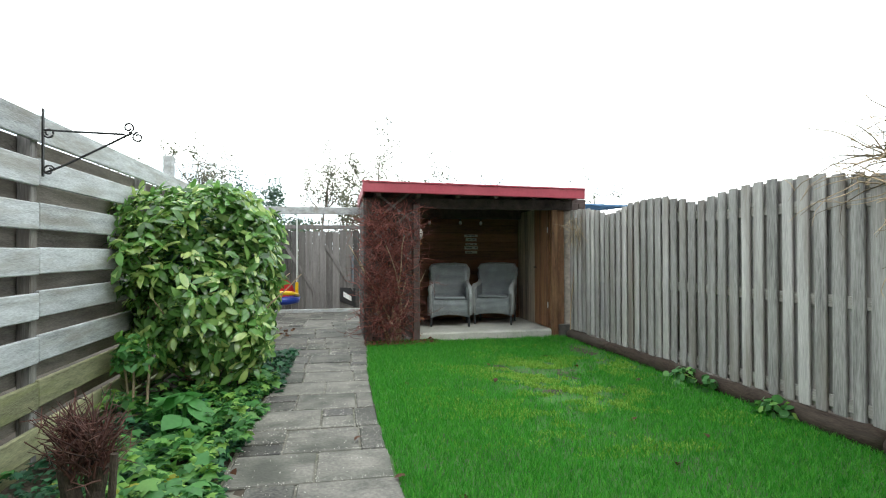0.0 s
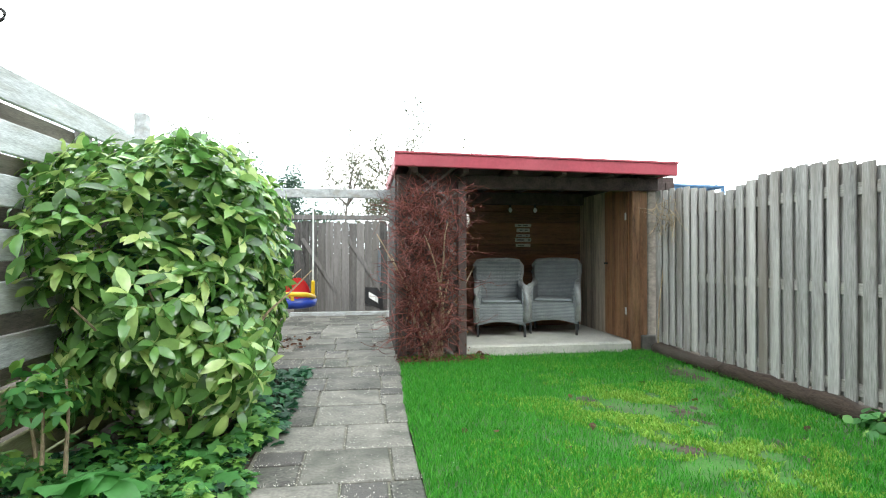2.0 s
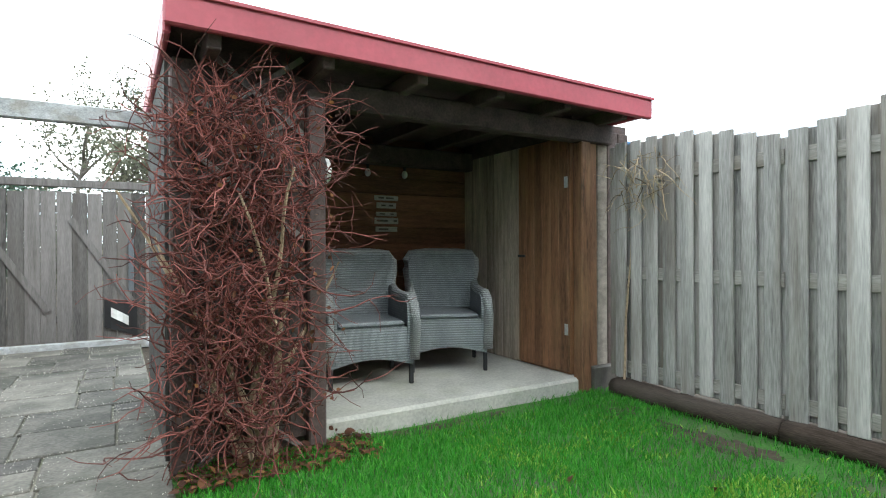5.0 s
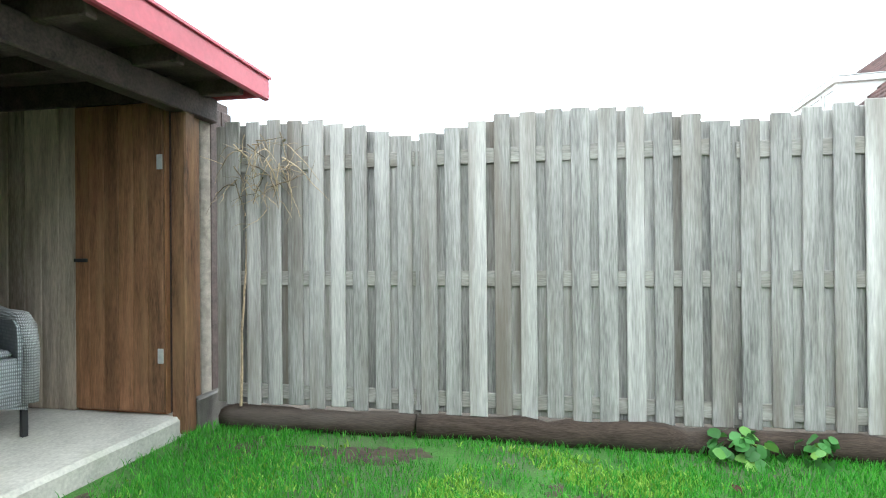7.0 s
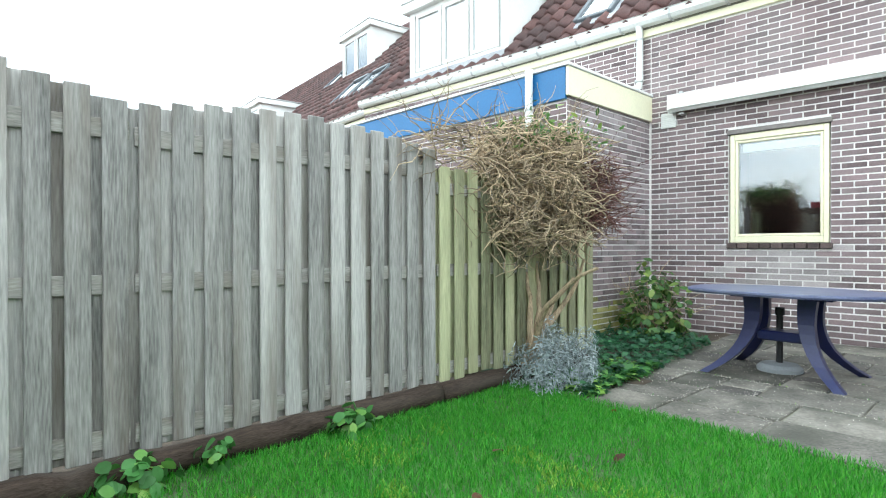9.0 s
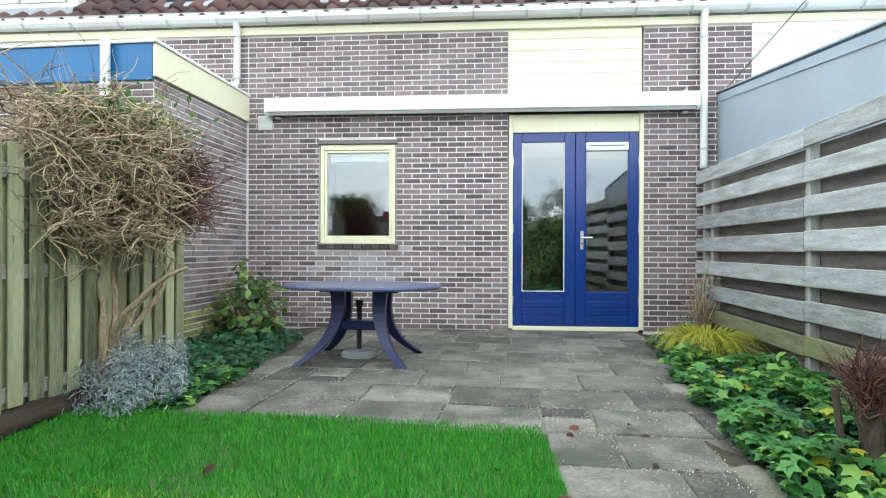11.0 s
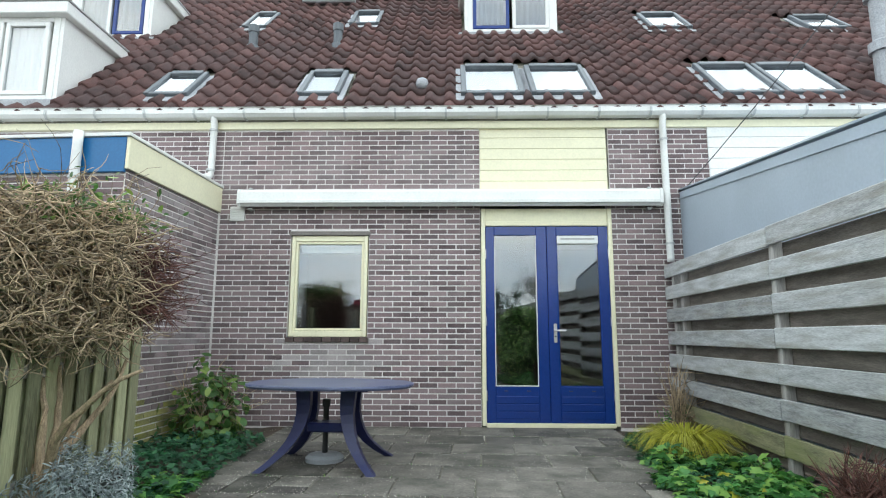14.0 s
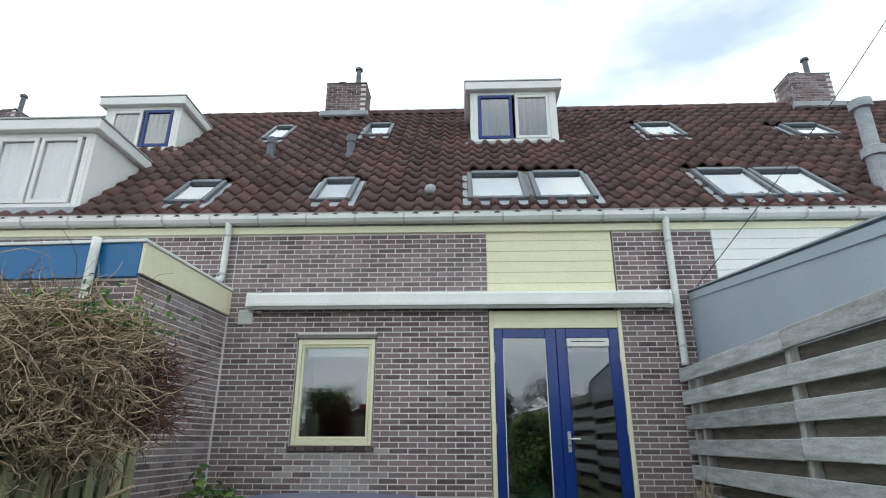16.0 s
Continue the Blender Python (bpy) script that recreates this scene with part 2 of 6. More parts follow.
FENCEGREEN = material("algae_fence_board", (0.33, 0.33, 0.20), 0.9, vary=0.24, scale=2.0, fine=18, stretch=(8, 8, 0.7), bump=0.5, per_object=0.45, stain=(0.22, 0.20, 0.11), stain_amount=0.6, stain_scale=0.8)
# fence wood again, a bit darker: shade between the boards kept in colour
RAILWOOD = material("shade_toned_rail", (0.33, 0.31, 0.285), 0.9, vary=0.22, scale=3, fine=24, stretch=(8, 1, 6), bump=0.5, stain=(0.14, 0.115, 0.09), stain_amount=0.7)
GATEWOOD = material("dark_weathered_board", (0.14, 0.13, 0.125), 0.9, vary=0.25, scale=3, fine=24, stretch=(8, 8, 0.7), bump=0.5, per_object=0.6, stain=(0.09, 0.08, 0.07), stain_amount=0.6)
BASEWOOD = material("rotten_base_board", (0.050, 0.036, 0.028), 0.95, vary=0.36, scale=5, fine=26, stretch=(8, 1, 6), bump=1.0, stain=(0.105, 0.088, 0.075), stain_amount=0.6, stain_scale=0.8, spec=0.2)
BROWNWOOD = material("stained_brown_board", (0.235, 0.112, 0.056), 0.7, vary=0.3, scale=4, fine=26, stretch=(8, 8, 0.8), bump=0.4, per_object=0.4, stain=(0.30, 0.17, 0.085), stain_amount=0.6, stain_scale=1.8)
PALEWOOD = material("faded_brown_board", (0.36, 0.30, 0.24), 0.8, vary=0.3, scale=4, fine=26, stretch=(8, 8, 0.8), bump=0.4, per_object=0.4, stain=(0.12, 0.085, 0.06), stain_amount=0.6)
DARKWOOD = material("dark_stained_timber", (0.082, 0.058, 0.053), 0.75, vary=0.3, scale=4, fine=26, stretch=(3, 3, 3), bump=0.4, per_object=0.3)
BACKWOOD = material("dark_brown_panelling", (0.165, 0.080, 0.042), 0.8, vary=0.3, scale=4, fine=26, stretch=(0.8, 8, 8), bump=0.4, per_object=0.3)
RED = material("faded_red_trim", (0.36, 0.050, 0.075), 0.45, vary=0.1, scale=3, fine=40, bump=0.08, stain=(0.46, 0.14, 0.16), stain_amount=0.35)
CONCRETE = material("cast_concrete", (0.47, 0.455, 0.41), 0.9, vary=0.15, scale=4, fine=60, bump=0.4, stain=(0.36, 0.37, 0.25), stain_amount=0.5, stain_scale=2.5)
PAVER = material("concrete_paver", (0.150, 0.138, 0.118), 0.68, vary=0.36, scale=6, fine=55, bump=0.8, per_object=0.42, stain=(0.056, 0.056, 0.042), stain_amount=0.9, stain_scale=2.8)
DARKPAVER = material("dark_pebbled_paver", (0.070, 0.062, 0.056), 0.6, vary=0.32, scale=9, fine=130, bump=0.9, per_object=0.3, stain=(0.13, 0.12, 0.10), stain_amount=0.5, stain_scale=7)
GRIT = material("pale_grit", (0.62, 0.59, 0.52), 0.9, vary=0.25, scale=9, fine=90, bump=0.2, per_island=0.5)
LINTEL = material("dull_steel_lintel", (0.19, 0.17, 0.155), 0.7, vary=0.2, scale=4, fine=50, bump=0.2, stain=(0.30, 0.28, 0.26), stain_amount=0.4)
TREEBARK = material("far_bark", (0.17, 0.15, 0.13), 0.9, vary=0.3, scale=10, fine=60, bump=0.4)
BEDDING = material("sand_joint", (0.20, 0.185, 0.15), 0.95, vary=0.35, scale=8, fine=80, bump=0.6, stain=(0.07, 0.09, 0.035), stain_amount=0.75, stain_scale=2.2)
SOIL = material("garden_soil", (0.055, 0.040, 0.028), 0.95, vary=0.4, scale=8, fine=70, bump=0.8, stain=(0.10, 0.075, 0.05), stain_amount=0.5, stain_scale=6)
TURF = material("turf", (0.050, 0.140, 0.022), 0.95, vary=0.35, scale=5, fine=90, bump=0.8, stain=(0.092, 0.088, 0.062), stain_amount=0.75, stain_scale=1.6)
GRASS = leafy("grass_blades", (0.085, 0.43, 0.042), 0.40, 0.55, (0.19, 0.57, 0.07), spec=0.3)
MOSS = leafy("yellow_moss", (0.32, 0.58, 0.08), 0.35, 0.8, (0.52, 0.70, 0.16), spec=0.2)
AUCUBA = leafy("glossy_leaf", (0.215, 0.45, 0.11), 0.64, 0.20, (0.72, 0.86, 0.30), spec=0.8)
COVER = leafy("ground_cover_leaf", (0.11, 0.34, 0.08), 0.5, 0.5, (0.36, 0.60, 0.12))
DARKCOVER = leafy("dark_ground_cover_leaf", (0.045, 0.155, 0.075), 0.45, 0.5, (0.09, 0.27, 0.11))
YELLOWGRASS = leafy("yellow_green_blade", (0.52, 0.52, 0.04), 0.35, 0.5, (0.80, 0.76, 0.14))
LAVENDER = leafy("grey_green_leaf", (0.42, 0.49, 0.50), 0.4, 0.7, (0.70, 0.78, 0.80))
HYDRANGEA = leafy("hydrangea_leaf", (0.10, 0.23, 0.05), 0.5, 0.5, (0.30, 0.40, 0.09))
TREELEAF = leafy("far_leaf", (0.17, 0.18, 0.12), 0.4, 0.7, (0.30, 0.28, 0.20))
CONIFER = leafy("conifer_leaf", (0.10, 0.17, 0.12), 0.4, 0.7, (0.19, 0.27, 0.20))
DEADLEAF = leafy("fallen_leaf", (0.16, 0.065, 0.036), 0.5, 0.8, (0.36, 0.16, 0.06))
REDTWIG = material("reddish_twig", (0.175, 0.056, 0.046), 0.8, vary=0.3, scale=8, fine=60, bump=0.3, per_island=0.7)
DRYTWIG = material("dry_straw_twig", (0.34, 0.26, 0.170), 0.85, vary=0.25, scale=8, fine=60, bump=0.3, per_island=0.7)
DARKTWIG = material("dark_red_twig", (0.115, 0.050, 0.040), 0.85, vary=0.3, scale=8, fine=60, bump=0.3, per_island=0.6)
BARK = material("rough_bark", (0.085, 0.062, 0.048), 0.9, vary=0.35, scale=10, fine=70, stretch=(3, 3, 0.8), bump=0.8)
PALEBARK = material("peeling_pale_bark", (0.40, 0.30, 0.20), 0.9, vary=0.35, scale=10, fine=60, stretch=(5, 5, 0.8), bump=0.8)
WICKER = woven("grey_wicker", (0.45, 0.49, 0.51), (0.13, 0.14, 0.15), 46)
WICKERTRIM = woven("pale_wicker_edge", (0.54, 0.57, 0.58), (0.20, 0.20, 0.20), 60)
CUSHION = material("grey_cushion", (0.27, 0.285, 0.30), 0.9, vary=0.12, scale=5, fine=120, bump=0.3)
SIGNWOOD = material("washed_sign_board", (0.44, 0.42, 0.38), 0.8, vary=0.3, scale=10, fine=60, stretch=(0.7, 4, 8), bump=0.3)
LETTER = material("dark_lettering", (0.10, 0.09, 0.08), 0.8, bump=0.0)
PLASTIC_RED = material("red_toy_plastic", (0.60, 0.025, 0.025), 0.35, vary=0.05, bump=0.02)
PLASTIC_YELLOW = material("yellow_toy_plastic", (0.75, 0.46, 0.015), 0.35, vary=0.05, bump=0.02)
PLASTIC_BLUE = material("blue_toy_plastic", (0.02, 0.05, 0.33), 0.35, vary=0.05, bump=0.02)
ROPE = material("white_rope", (0.70, 0.70, 0.68), 0.9, vary=0.1, fine=120, bump=0.3)
TARP = material("blue_net", (0.09, 0.20, 0.36), 0.7, vary=0.3, scale=10, fine=60, bump=0.3)
PANE = glass("window_glass", 2.0, (0.88, 0.94, 0.97))
SKYPANE = glass("skylight_glass", 2.2, (0.8, 0.85, 0.9))


# ---- building tools ----
class Shape:
    """Vertices and faces gathered for one mesh."""

    def __init__(self):
        self.v, self.f = [], []

    def add(self, verts, faces):
        k = len(self.v)
        self.v += [tuple(p) for p in verts]
        self.f += [tuple(i + k for i in q) for q in faces]
        return self

    def box(self, x0, x1, y0, y1, z0, z1, m=None, bevel=0.0):
        x0, x1, y0, y1, z0, z1 = min(x0, x1), max(x0, x1), min(y0, y1), max(y0, y1), min(z0, z1), max(z0, z1)
        if not bevel:
            vs = [(x, y, z) for z in (z0, z1) for y in (y0, y1) for x in (x0, x1)]
            fs = [(0, 2, 3, 1), (4, 5, 7, 6), (0, 1, 5, 4), (2, 6, 7, 3), (0, 4, 6, 2), (1, 3, 7, 5)]
        else:
            b = min(bevel, (x1 - x0) * 0.45, (y1 - y0) * 0.45, (z1 - z0) * 0.45)
            vs, idx = [], {}
            for i, x in enumerate((x0, x1)):
                for j, y in enumerate((y0, y1)):
                    for k, z in enumerate((z0, z1)):
                        ix, iy, iz = (b, -b)[i], (b, -b)[j], (b, -b)[k]
                        for a, p in enumerate(((x, y + iy, z + iz), (x + ix, y, z + iz), (x + ix, y + iy, z))):
                            idx[i, j, k, a] = len(vs)
                            vs.append(p)
            g = idx
            fs = []
            for i in (0, 1):
                q = [g[i, 0, 0, 0], g[i, 1, 0, 0], g[i, 1, 1, 0], g[i, 0, 1, 0]]
                fs.append(q if i else q[::-1])
                q = [g[0, i, 0, 1], g[0, i, 1, 1], g[1, i, 1, 1], g[1, i, 0, 1]]
                fs.append(q if i else q[::-1])
                q = [g[0, 0, i, 2], g[1, 0, i, 2], g[1, 1, i, 2], g[0, 1, i, 2]]
                fs.append(q if i else q[::-1])
                for j in (0, 1):
                    s = (i + j) % 2
                    for q in ([g[0, i, j, 1], g[1, i, j, 1], g[1, i, j, 2], g[0, i, j, 2]], [g[i, 0, j, 2], g[i, 1, j, 2], g[i, 1, j, 0], g[i, 0, j, 0]], [g[i, j, 0, 0], g[i, j, 1, 0], g[i, j, 1, 1], g[i, j, 0, 1]]):
                        fs.append(q if s else q[::-1])
                    for k in (0, 1):
                        q = [g[i, j, k, 0], g[i, j, k, 1], g[i, j, k, 2]]
                        fs.append(q if (i + j + k) % 2 else q[::-1])
        if m is not None:
            vs = [m @ Vector(p) for p in vs]
        return self.add(vs, fs)

    def prism(self, outline, axis, a, b):
        """A closed outline of (u, v) pairs pushed along an axis from a to b."""
        n = len(outline)

        def at(u, v, w):
            return {"x": (w, u, v), "y": (u, w, v), "z": (u, v, w)}[axis]

        vs = [at(u, v, a) for u, v in outline] + [at(u, v, b) for u, v in outline]
        fs = [tuple(range(n))[::-1], tuple(range(n, 2 * n))] + [(i, (i + 1) % n, n + (i + 1) % n, n + i) for i in range(n)]
        return self.add(vs, fs)

    def tube(self, points, radius, sides=6, cap=True):
        """A round bar along points; radius a number or one for each point."""
        pts = [Vector(p) for p in points]
        rad = radius if isinstance(radius, (list, tuple)) else [radius] * len(pts)
        vs, fs = [], []
        for i, p in enumerate(pts):
            d = (pts[min(i + 1, len(pts) - 1)] - pts[max(i - 1, 0)])
            d = d.normalized() if d.length > 1e-9 else Vector((0, 0, 1))
            side = d.cross(Vector((0, 0, 1)) if abs(d.z) < 0.9 else Vector((1, 0, 0))).normalized()
            up = d.cross(side)
            for k in range(sides):
                a = 2 * math.pi * k / sides
                vs.append(p + (side * math.cos(a) + up * math.sin(a)) * rad[i])
        for i in range(len(pts) - 1):
            for k in range(sides):
                a, b = i * sides + k, i * sides + (k + 1) % sides
                fs.append((a, a + sides, b + sides, b))
        if cap:
            fs += [tuple(range(sides)), tuple(range(len(vs) - sides, len(vs)))[::-1]]
        return self.add(vs, fs)

    def lathe(self, profile, center, sides=20):
        """Turned about the upright through center: profile of (radius, z)."""
        vs, fs = [], []
        for r, z in profile:
            vs += [(center[0] + r * math.cos(2 * math.pi * k / sides), center[1] + r * math.sin(2 * math.pi * k / sides), center[2] + z) for k in range(sides)]
        for i in range(len(profile) - 1):
            fs += [(i * sides + k, i * sides + (k + 1) % sides, (i + 1) * sides + (k + 1) % sides, (i + 1) * sides + k) for k in range(sides)]
        fs += [tuple(range(sides))[::-1], tuple(range(len(vs) - sides, len(vs)))]
        return self.add(vs, fs)

    def grid(self, rows):
        """A skin over rows of points."""
        n = len(rows[0])
        vs = [p for r in rows for p in r]
        return self.add(vs, [(i * n + j, i * n + j + 1, (i + 1) * n + j + 1, (i + 1) * n + j) for i in range(len(rows) - 1) for j in range(n - 1)])

    def mesh(self, name, mat, smooth=False):
        me = bpy.data.meshes.new(name)
        me.from_pydata(self.v, [], self.f)
        me.materials.append(mat)
        if smooth:
            me.polygons.foreach_set("use_smooth", [True] * len(me.polygons))
        me.update()
        return me


def part(name, shape, mat, parent=None, label="", smooth=False):
    """Links a shape as one mesh object under a thing or a part."""
    ob = new(name, shape.mesh(name, mat, smooth) if isinstance(shape, Shape) else shape)
    if parent is not None:
        ob.parent = parent
    return tagged(ob, label)


def thing(name, at=(0, 0, 0), label="", category="", group="", kind="", turn=0.0):
    ob = new(name)
    ob.empty_display_size = 0.1
    ob.matrix_basis = pose(*at, 0, 0, turn)
    return tagged(ob, label, category, group, kind)


def solid(name, shape, mat, label="", category="", group="", kind="", smooth=False):
    return tagged(part(name, shape, mat, None, "", smooth), label, category, group, kind)


def fused(name, verts, faces, mat, parent=None, kind="", label="", smooth=False):
    """A large mesh from arrays: verts (n, 3), faces (m, k)."""
    me = bpy.data.meshes.new(name)
    k = faces.shape[1]
    me.vertices.add(len(verts))
    me.vertices.foreach_set("co", np.asarray(verts, np.float32).ravel())
    me.loops.add(faces.size)
    me.loops.foreach_set("vertex_index", faces.astype(np.int32).ravel())
    me.polygons.add(len(faces))
    me.polygons.foreach_set("loop_start", np.arange(0, faces.size, k, dtype=np.int32))
    me.update(calc_edges=True)
    me.materials.append(mat)
    if smooth:
        me.polygons.foreach_set("use_smooth", [True] * len(faces))
    ob = new(name, me)
    if parent is not None:
        ob.parent = parent
    return tagged(ob, label, "", "", kind)


RNG = np.random.default_rng(7)


def leaf_cloud(centers, normals, size, mat, name, parent=None, kind="", label="", slim=0.38, droop=0.25, spread=0.3, rosette=1):
    """Leaves with a midrib fold, twelve triangles each, one at each center, lying across its normal."""
    c = np.asarray(centers, float)
    nrm = np.asarray(normals, float)
    c, nrm = np.repeat(c, rosette, 0), np.repeat(nrm, rosette, 0)
    n = len(c)
    nrm = nrm + RNG.normal(0, spread, (n, 3))
    nrm /= np.linalg.norm(nrm, axis=1, keepdims=True)
    t = RNG.normal(0, 1, (n, 3))
    t -= (t * nrm).sum(1, keepdims=True) * nrm
    t /= np.linalg.norm(t, axis=1, keepdims=True)
    b = np.cross(nrm, t)
    s = (size * RNG.uniform(0.65, 1.25, n))[:, None]
    shape = [(0, 0, 0), (0.2, 0.68, 0.06), (0.2, 0, 0), (0.2, -0.68, 0.06), (0.5, 1, 0.05), (0.5, 0, -0.04), (0.5, -1, 0.05), (0.8, 0.68, -0.14), (0.8, 0, -0.22), (0.8, -0.68, -0.14), (1, 0, -0.6)]
    vs = np.stack([c + s * (t * u + b * (v * slim * 0.5) + nrm * (w * droop)) for u, v, w in shape], 1).reshape(-1, 3)
    tri = np.array([(0, 2, 1), (0, 3, 2), (1, 2, 4), (2, 5, 4), (2, 3, 5), (3, 6, 5), (4, 5, 7), (5, 8, 7), (5, 6, 8), (6, 9, 8), (7, 8, 10), (8, 9, 10)])
    fs = (tri[None] + (np.arange(n) * 11)[:, None, None]).reshape(-1, 3)
    return fused(name, vs, fs, mat, parent, kind, label)


def lobed_cloud(centers, size, mat, name, label):
    """Five-lobed leaves lying almost flat, ten triangles each."""
    c = np.asarray(centers, float)
    n = len(c)
    nrm = np.tile([0, 0, 1.0], (n, 1)) + RNG.normal(0, 0.33, (n, 3))
    nrm /= np.linalg.norm(nrm, axis=1, keepdims=True)
    t = RNG.normal(0, 1, (n, 3))
    t -= (t * nrm).sum(1, keepdims=True) * nrm
    t /= np.linalg.norm(t, axis=1, keepdims=True)
    b = np.cross(nrm, t)
    s = (size * RNG.uniform(0.6, 1.3, n))[:, None]
    rim = [(0.62 if k % 2 == 0 else 0.36, k * math.pi / 5) for k in range(10)]
    pts = [c] + [c + s * (t * q * math.cos(a) + b * q * math.sin(a) - nrm * (0.10 if q > 0.5 else -0.03)) for q, a in rim]
    vs = np.stack(pts, 1).reshape(-1, 3)
    tri = np.array([(0, k + 1, (k + 1) % 10 + 1) for k in range(10)])
    fs = (tri[None] + (np.arange(n) * 11)[:, None, None]).reshape(-1, 3)
    return fused(name, vs, fs, mat, None, "stuff", label)


def blades(x, y, z, height, width, mat, name, parent=None, kind="stuff", label="", lean=0.5):
    """Thin bent blades, three triangles each."""
    n = len(x)
    h = height * RNG.uniform(0.5, 1.3, n)
    a, d = RNG.uniform(0, 2 * math.pi, n), RNG.uniform(0, 2 * math.pi, n)
    w = width * RNG.uniform(0.7, 1.3, n)
    ln = lean * h * RNG.uniform(0.2, 1.2, n)
    sx, sy, dx, dy = np.cos(a) * w / 2, np.sin(a) * w / 2, np.cos(d) * ln, np.sin(d) * ln
    p = [np.stack(q, 1) for q in ((x - sx, y - sy, z), (x + sx, y + sy, z), (x - sx * 0.8 + dx * 0.35, y - sy * 0.8 + dy * 0.35, z + h * 0.6), (x + sx * 0.8 + dx * 0.35, y + sy * 0.8 + dy * 0.35, z + h * 0.6), (x + dx, y + dy, z + h))]
    vs = np.stack(p, 1).reshape(-1, 3)
    tri = np.array([(0, 1, 3), (0, 3, 2), (2, 3, 4)])
    fs = (tri[None] + (np.arange(n) * 5)[:, None, None]).reshape(-1, 3)
    return fused(name, vs, fs, mat, parent, kind, label)


def wander(rnd, start, way, length, steps, bend, pull=(0, 0, 0)):
    """Points of a twig that grows from start along way and wavers."""
    p, d = Vector(start), Vector(way).normalized()
    pts = [p.copy()]
    for _ in range(steps):
        d = (d + Vector((rnd.uniform(-bend, bend), rnd.uniform(-bend, bend), rnd.uniform(-bend, bend))) + Vector(pull)).normalized()
        p = p + d * (length / steps)
        pts.append(p.copy())
    return pts

# ---- ground ----
solid("ground", Shape().grid([[(x, y, -0.06) for x in (-600, -60, -12, 0, 6, 20, 60, 600)] for y in (-600, -60, -8, 0, 4, 9, 14, 60, 600)]), SOIL, "bare dark garden soil", "ground", kind="structure")


def lawn_edge(y):
    """Where the path ends and the grass begins."""
    return 1.98 - 0.09 * math.sin(math.pi * min(1.0, max(0.0, (y - 3.5) / 5.2)))


def turf_z(x, y):
    return -0.008 + 0.014 * noise.noise(Vector((x * 1.3, y * 1.3, 0)))


xs, ys = np.linspace(1.885, 4.70, 28), np.linspace(3.52, 8.82, 50)
solid("lawn_ground", Shape().grid([[(x, y, turf_z(x, y)) for x in xs] for y in ys]), TURF, "worn green lawn turf with mossy patches", "lawn", kind="structure", smooth=True)
solid("flower_bed", Shape().grid([[(x, y, -0.02 + 0.03 * noise.noise(Vector((x * 3, y * 3, 2)))) for x in np.linspace(0.0, 1.2, 13)] for y in np.linspace(-0.16, 8.6, 60)]), SOIL, "dark soil of the planted border", "flower bed", kind="structure", smooth=True)
solid("corner_bed", Shape().grid([[(x, y, -0.015 + 0.03 * noise.noise(Vector((x * 3, y * 3, 5)))) for x in np.linspace(4.0, 5.36, 13)] for y in np.linspace(0.05, 3.5, 30)]), SOIL, "dark soil in the corner by the wall", "flower bed", kind="structure", smooth=True)

# ---- house wall ----
# the terrace stands 2.7 degrees askew to the fences: it is built along x, then turned
HOUSE_TURN = Matrix.Translation((3.18, 0, 0)) @ Matrix.Rotation(radians(2.7), 4, "Z") @ Matrix.Translation((-3.2, 0, 0))
GARDEN_BUILT = set(scene.collection.objects)
# past x = 11.1 the terrace bends away from the gardens
BEND_X = 11.1
BEND = Matrix.Translation((BEND_X, -0.35, 0)) @ Matrix.Rotation(radians(-8), 4, "Z") @ Matrix.Translation((-BEND_X, 0, 0))


def bent(shape):
    """The same shape moved with the far end of the terrace."""
    shape.v = [tuple(BEND @ Vector(p)) for p in shape.v]
    return shape


def joined(near, far):
    return near.add(bent(far).v, far.f)


PITCH_X, PITCH_Z = 0.2145, 0.0624
OPENINGS = [(0.60, 2.18, 0.0, 3.66), (3.52, 4.47, 0.955, 2.285)]
wall = Shape()
for x0, x1, z0, z1 in ((-14, 0.60, 0, 3.72), (2.18, 3.52, 0, 3.72), (4.47, BEND_X, 0, 3.72), (3.52, 4.47, 0, 0.955), (3.52, 4.47, 2.285, 3.72), (0.60, 2.18, 3.66, 3.72)):
    wall.box(x0, x1, -0.25, -0.004, z0 - (0.3 if z0 == 0 else 0), z1)
house_wall = solid("wall_house", joined(wall, Shape().box(BEND_X, 34, -0.25, -0.004, -0.3, 3.72)), MORTAR, "purple-brown brick house wall with light mortar joints", "wall", kind="structure")

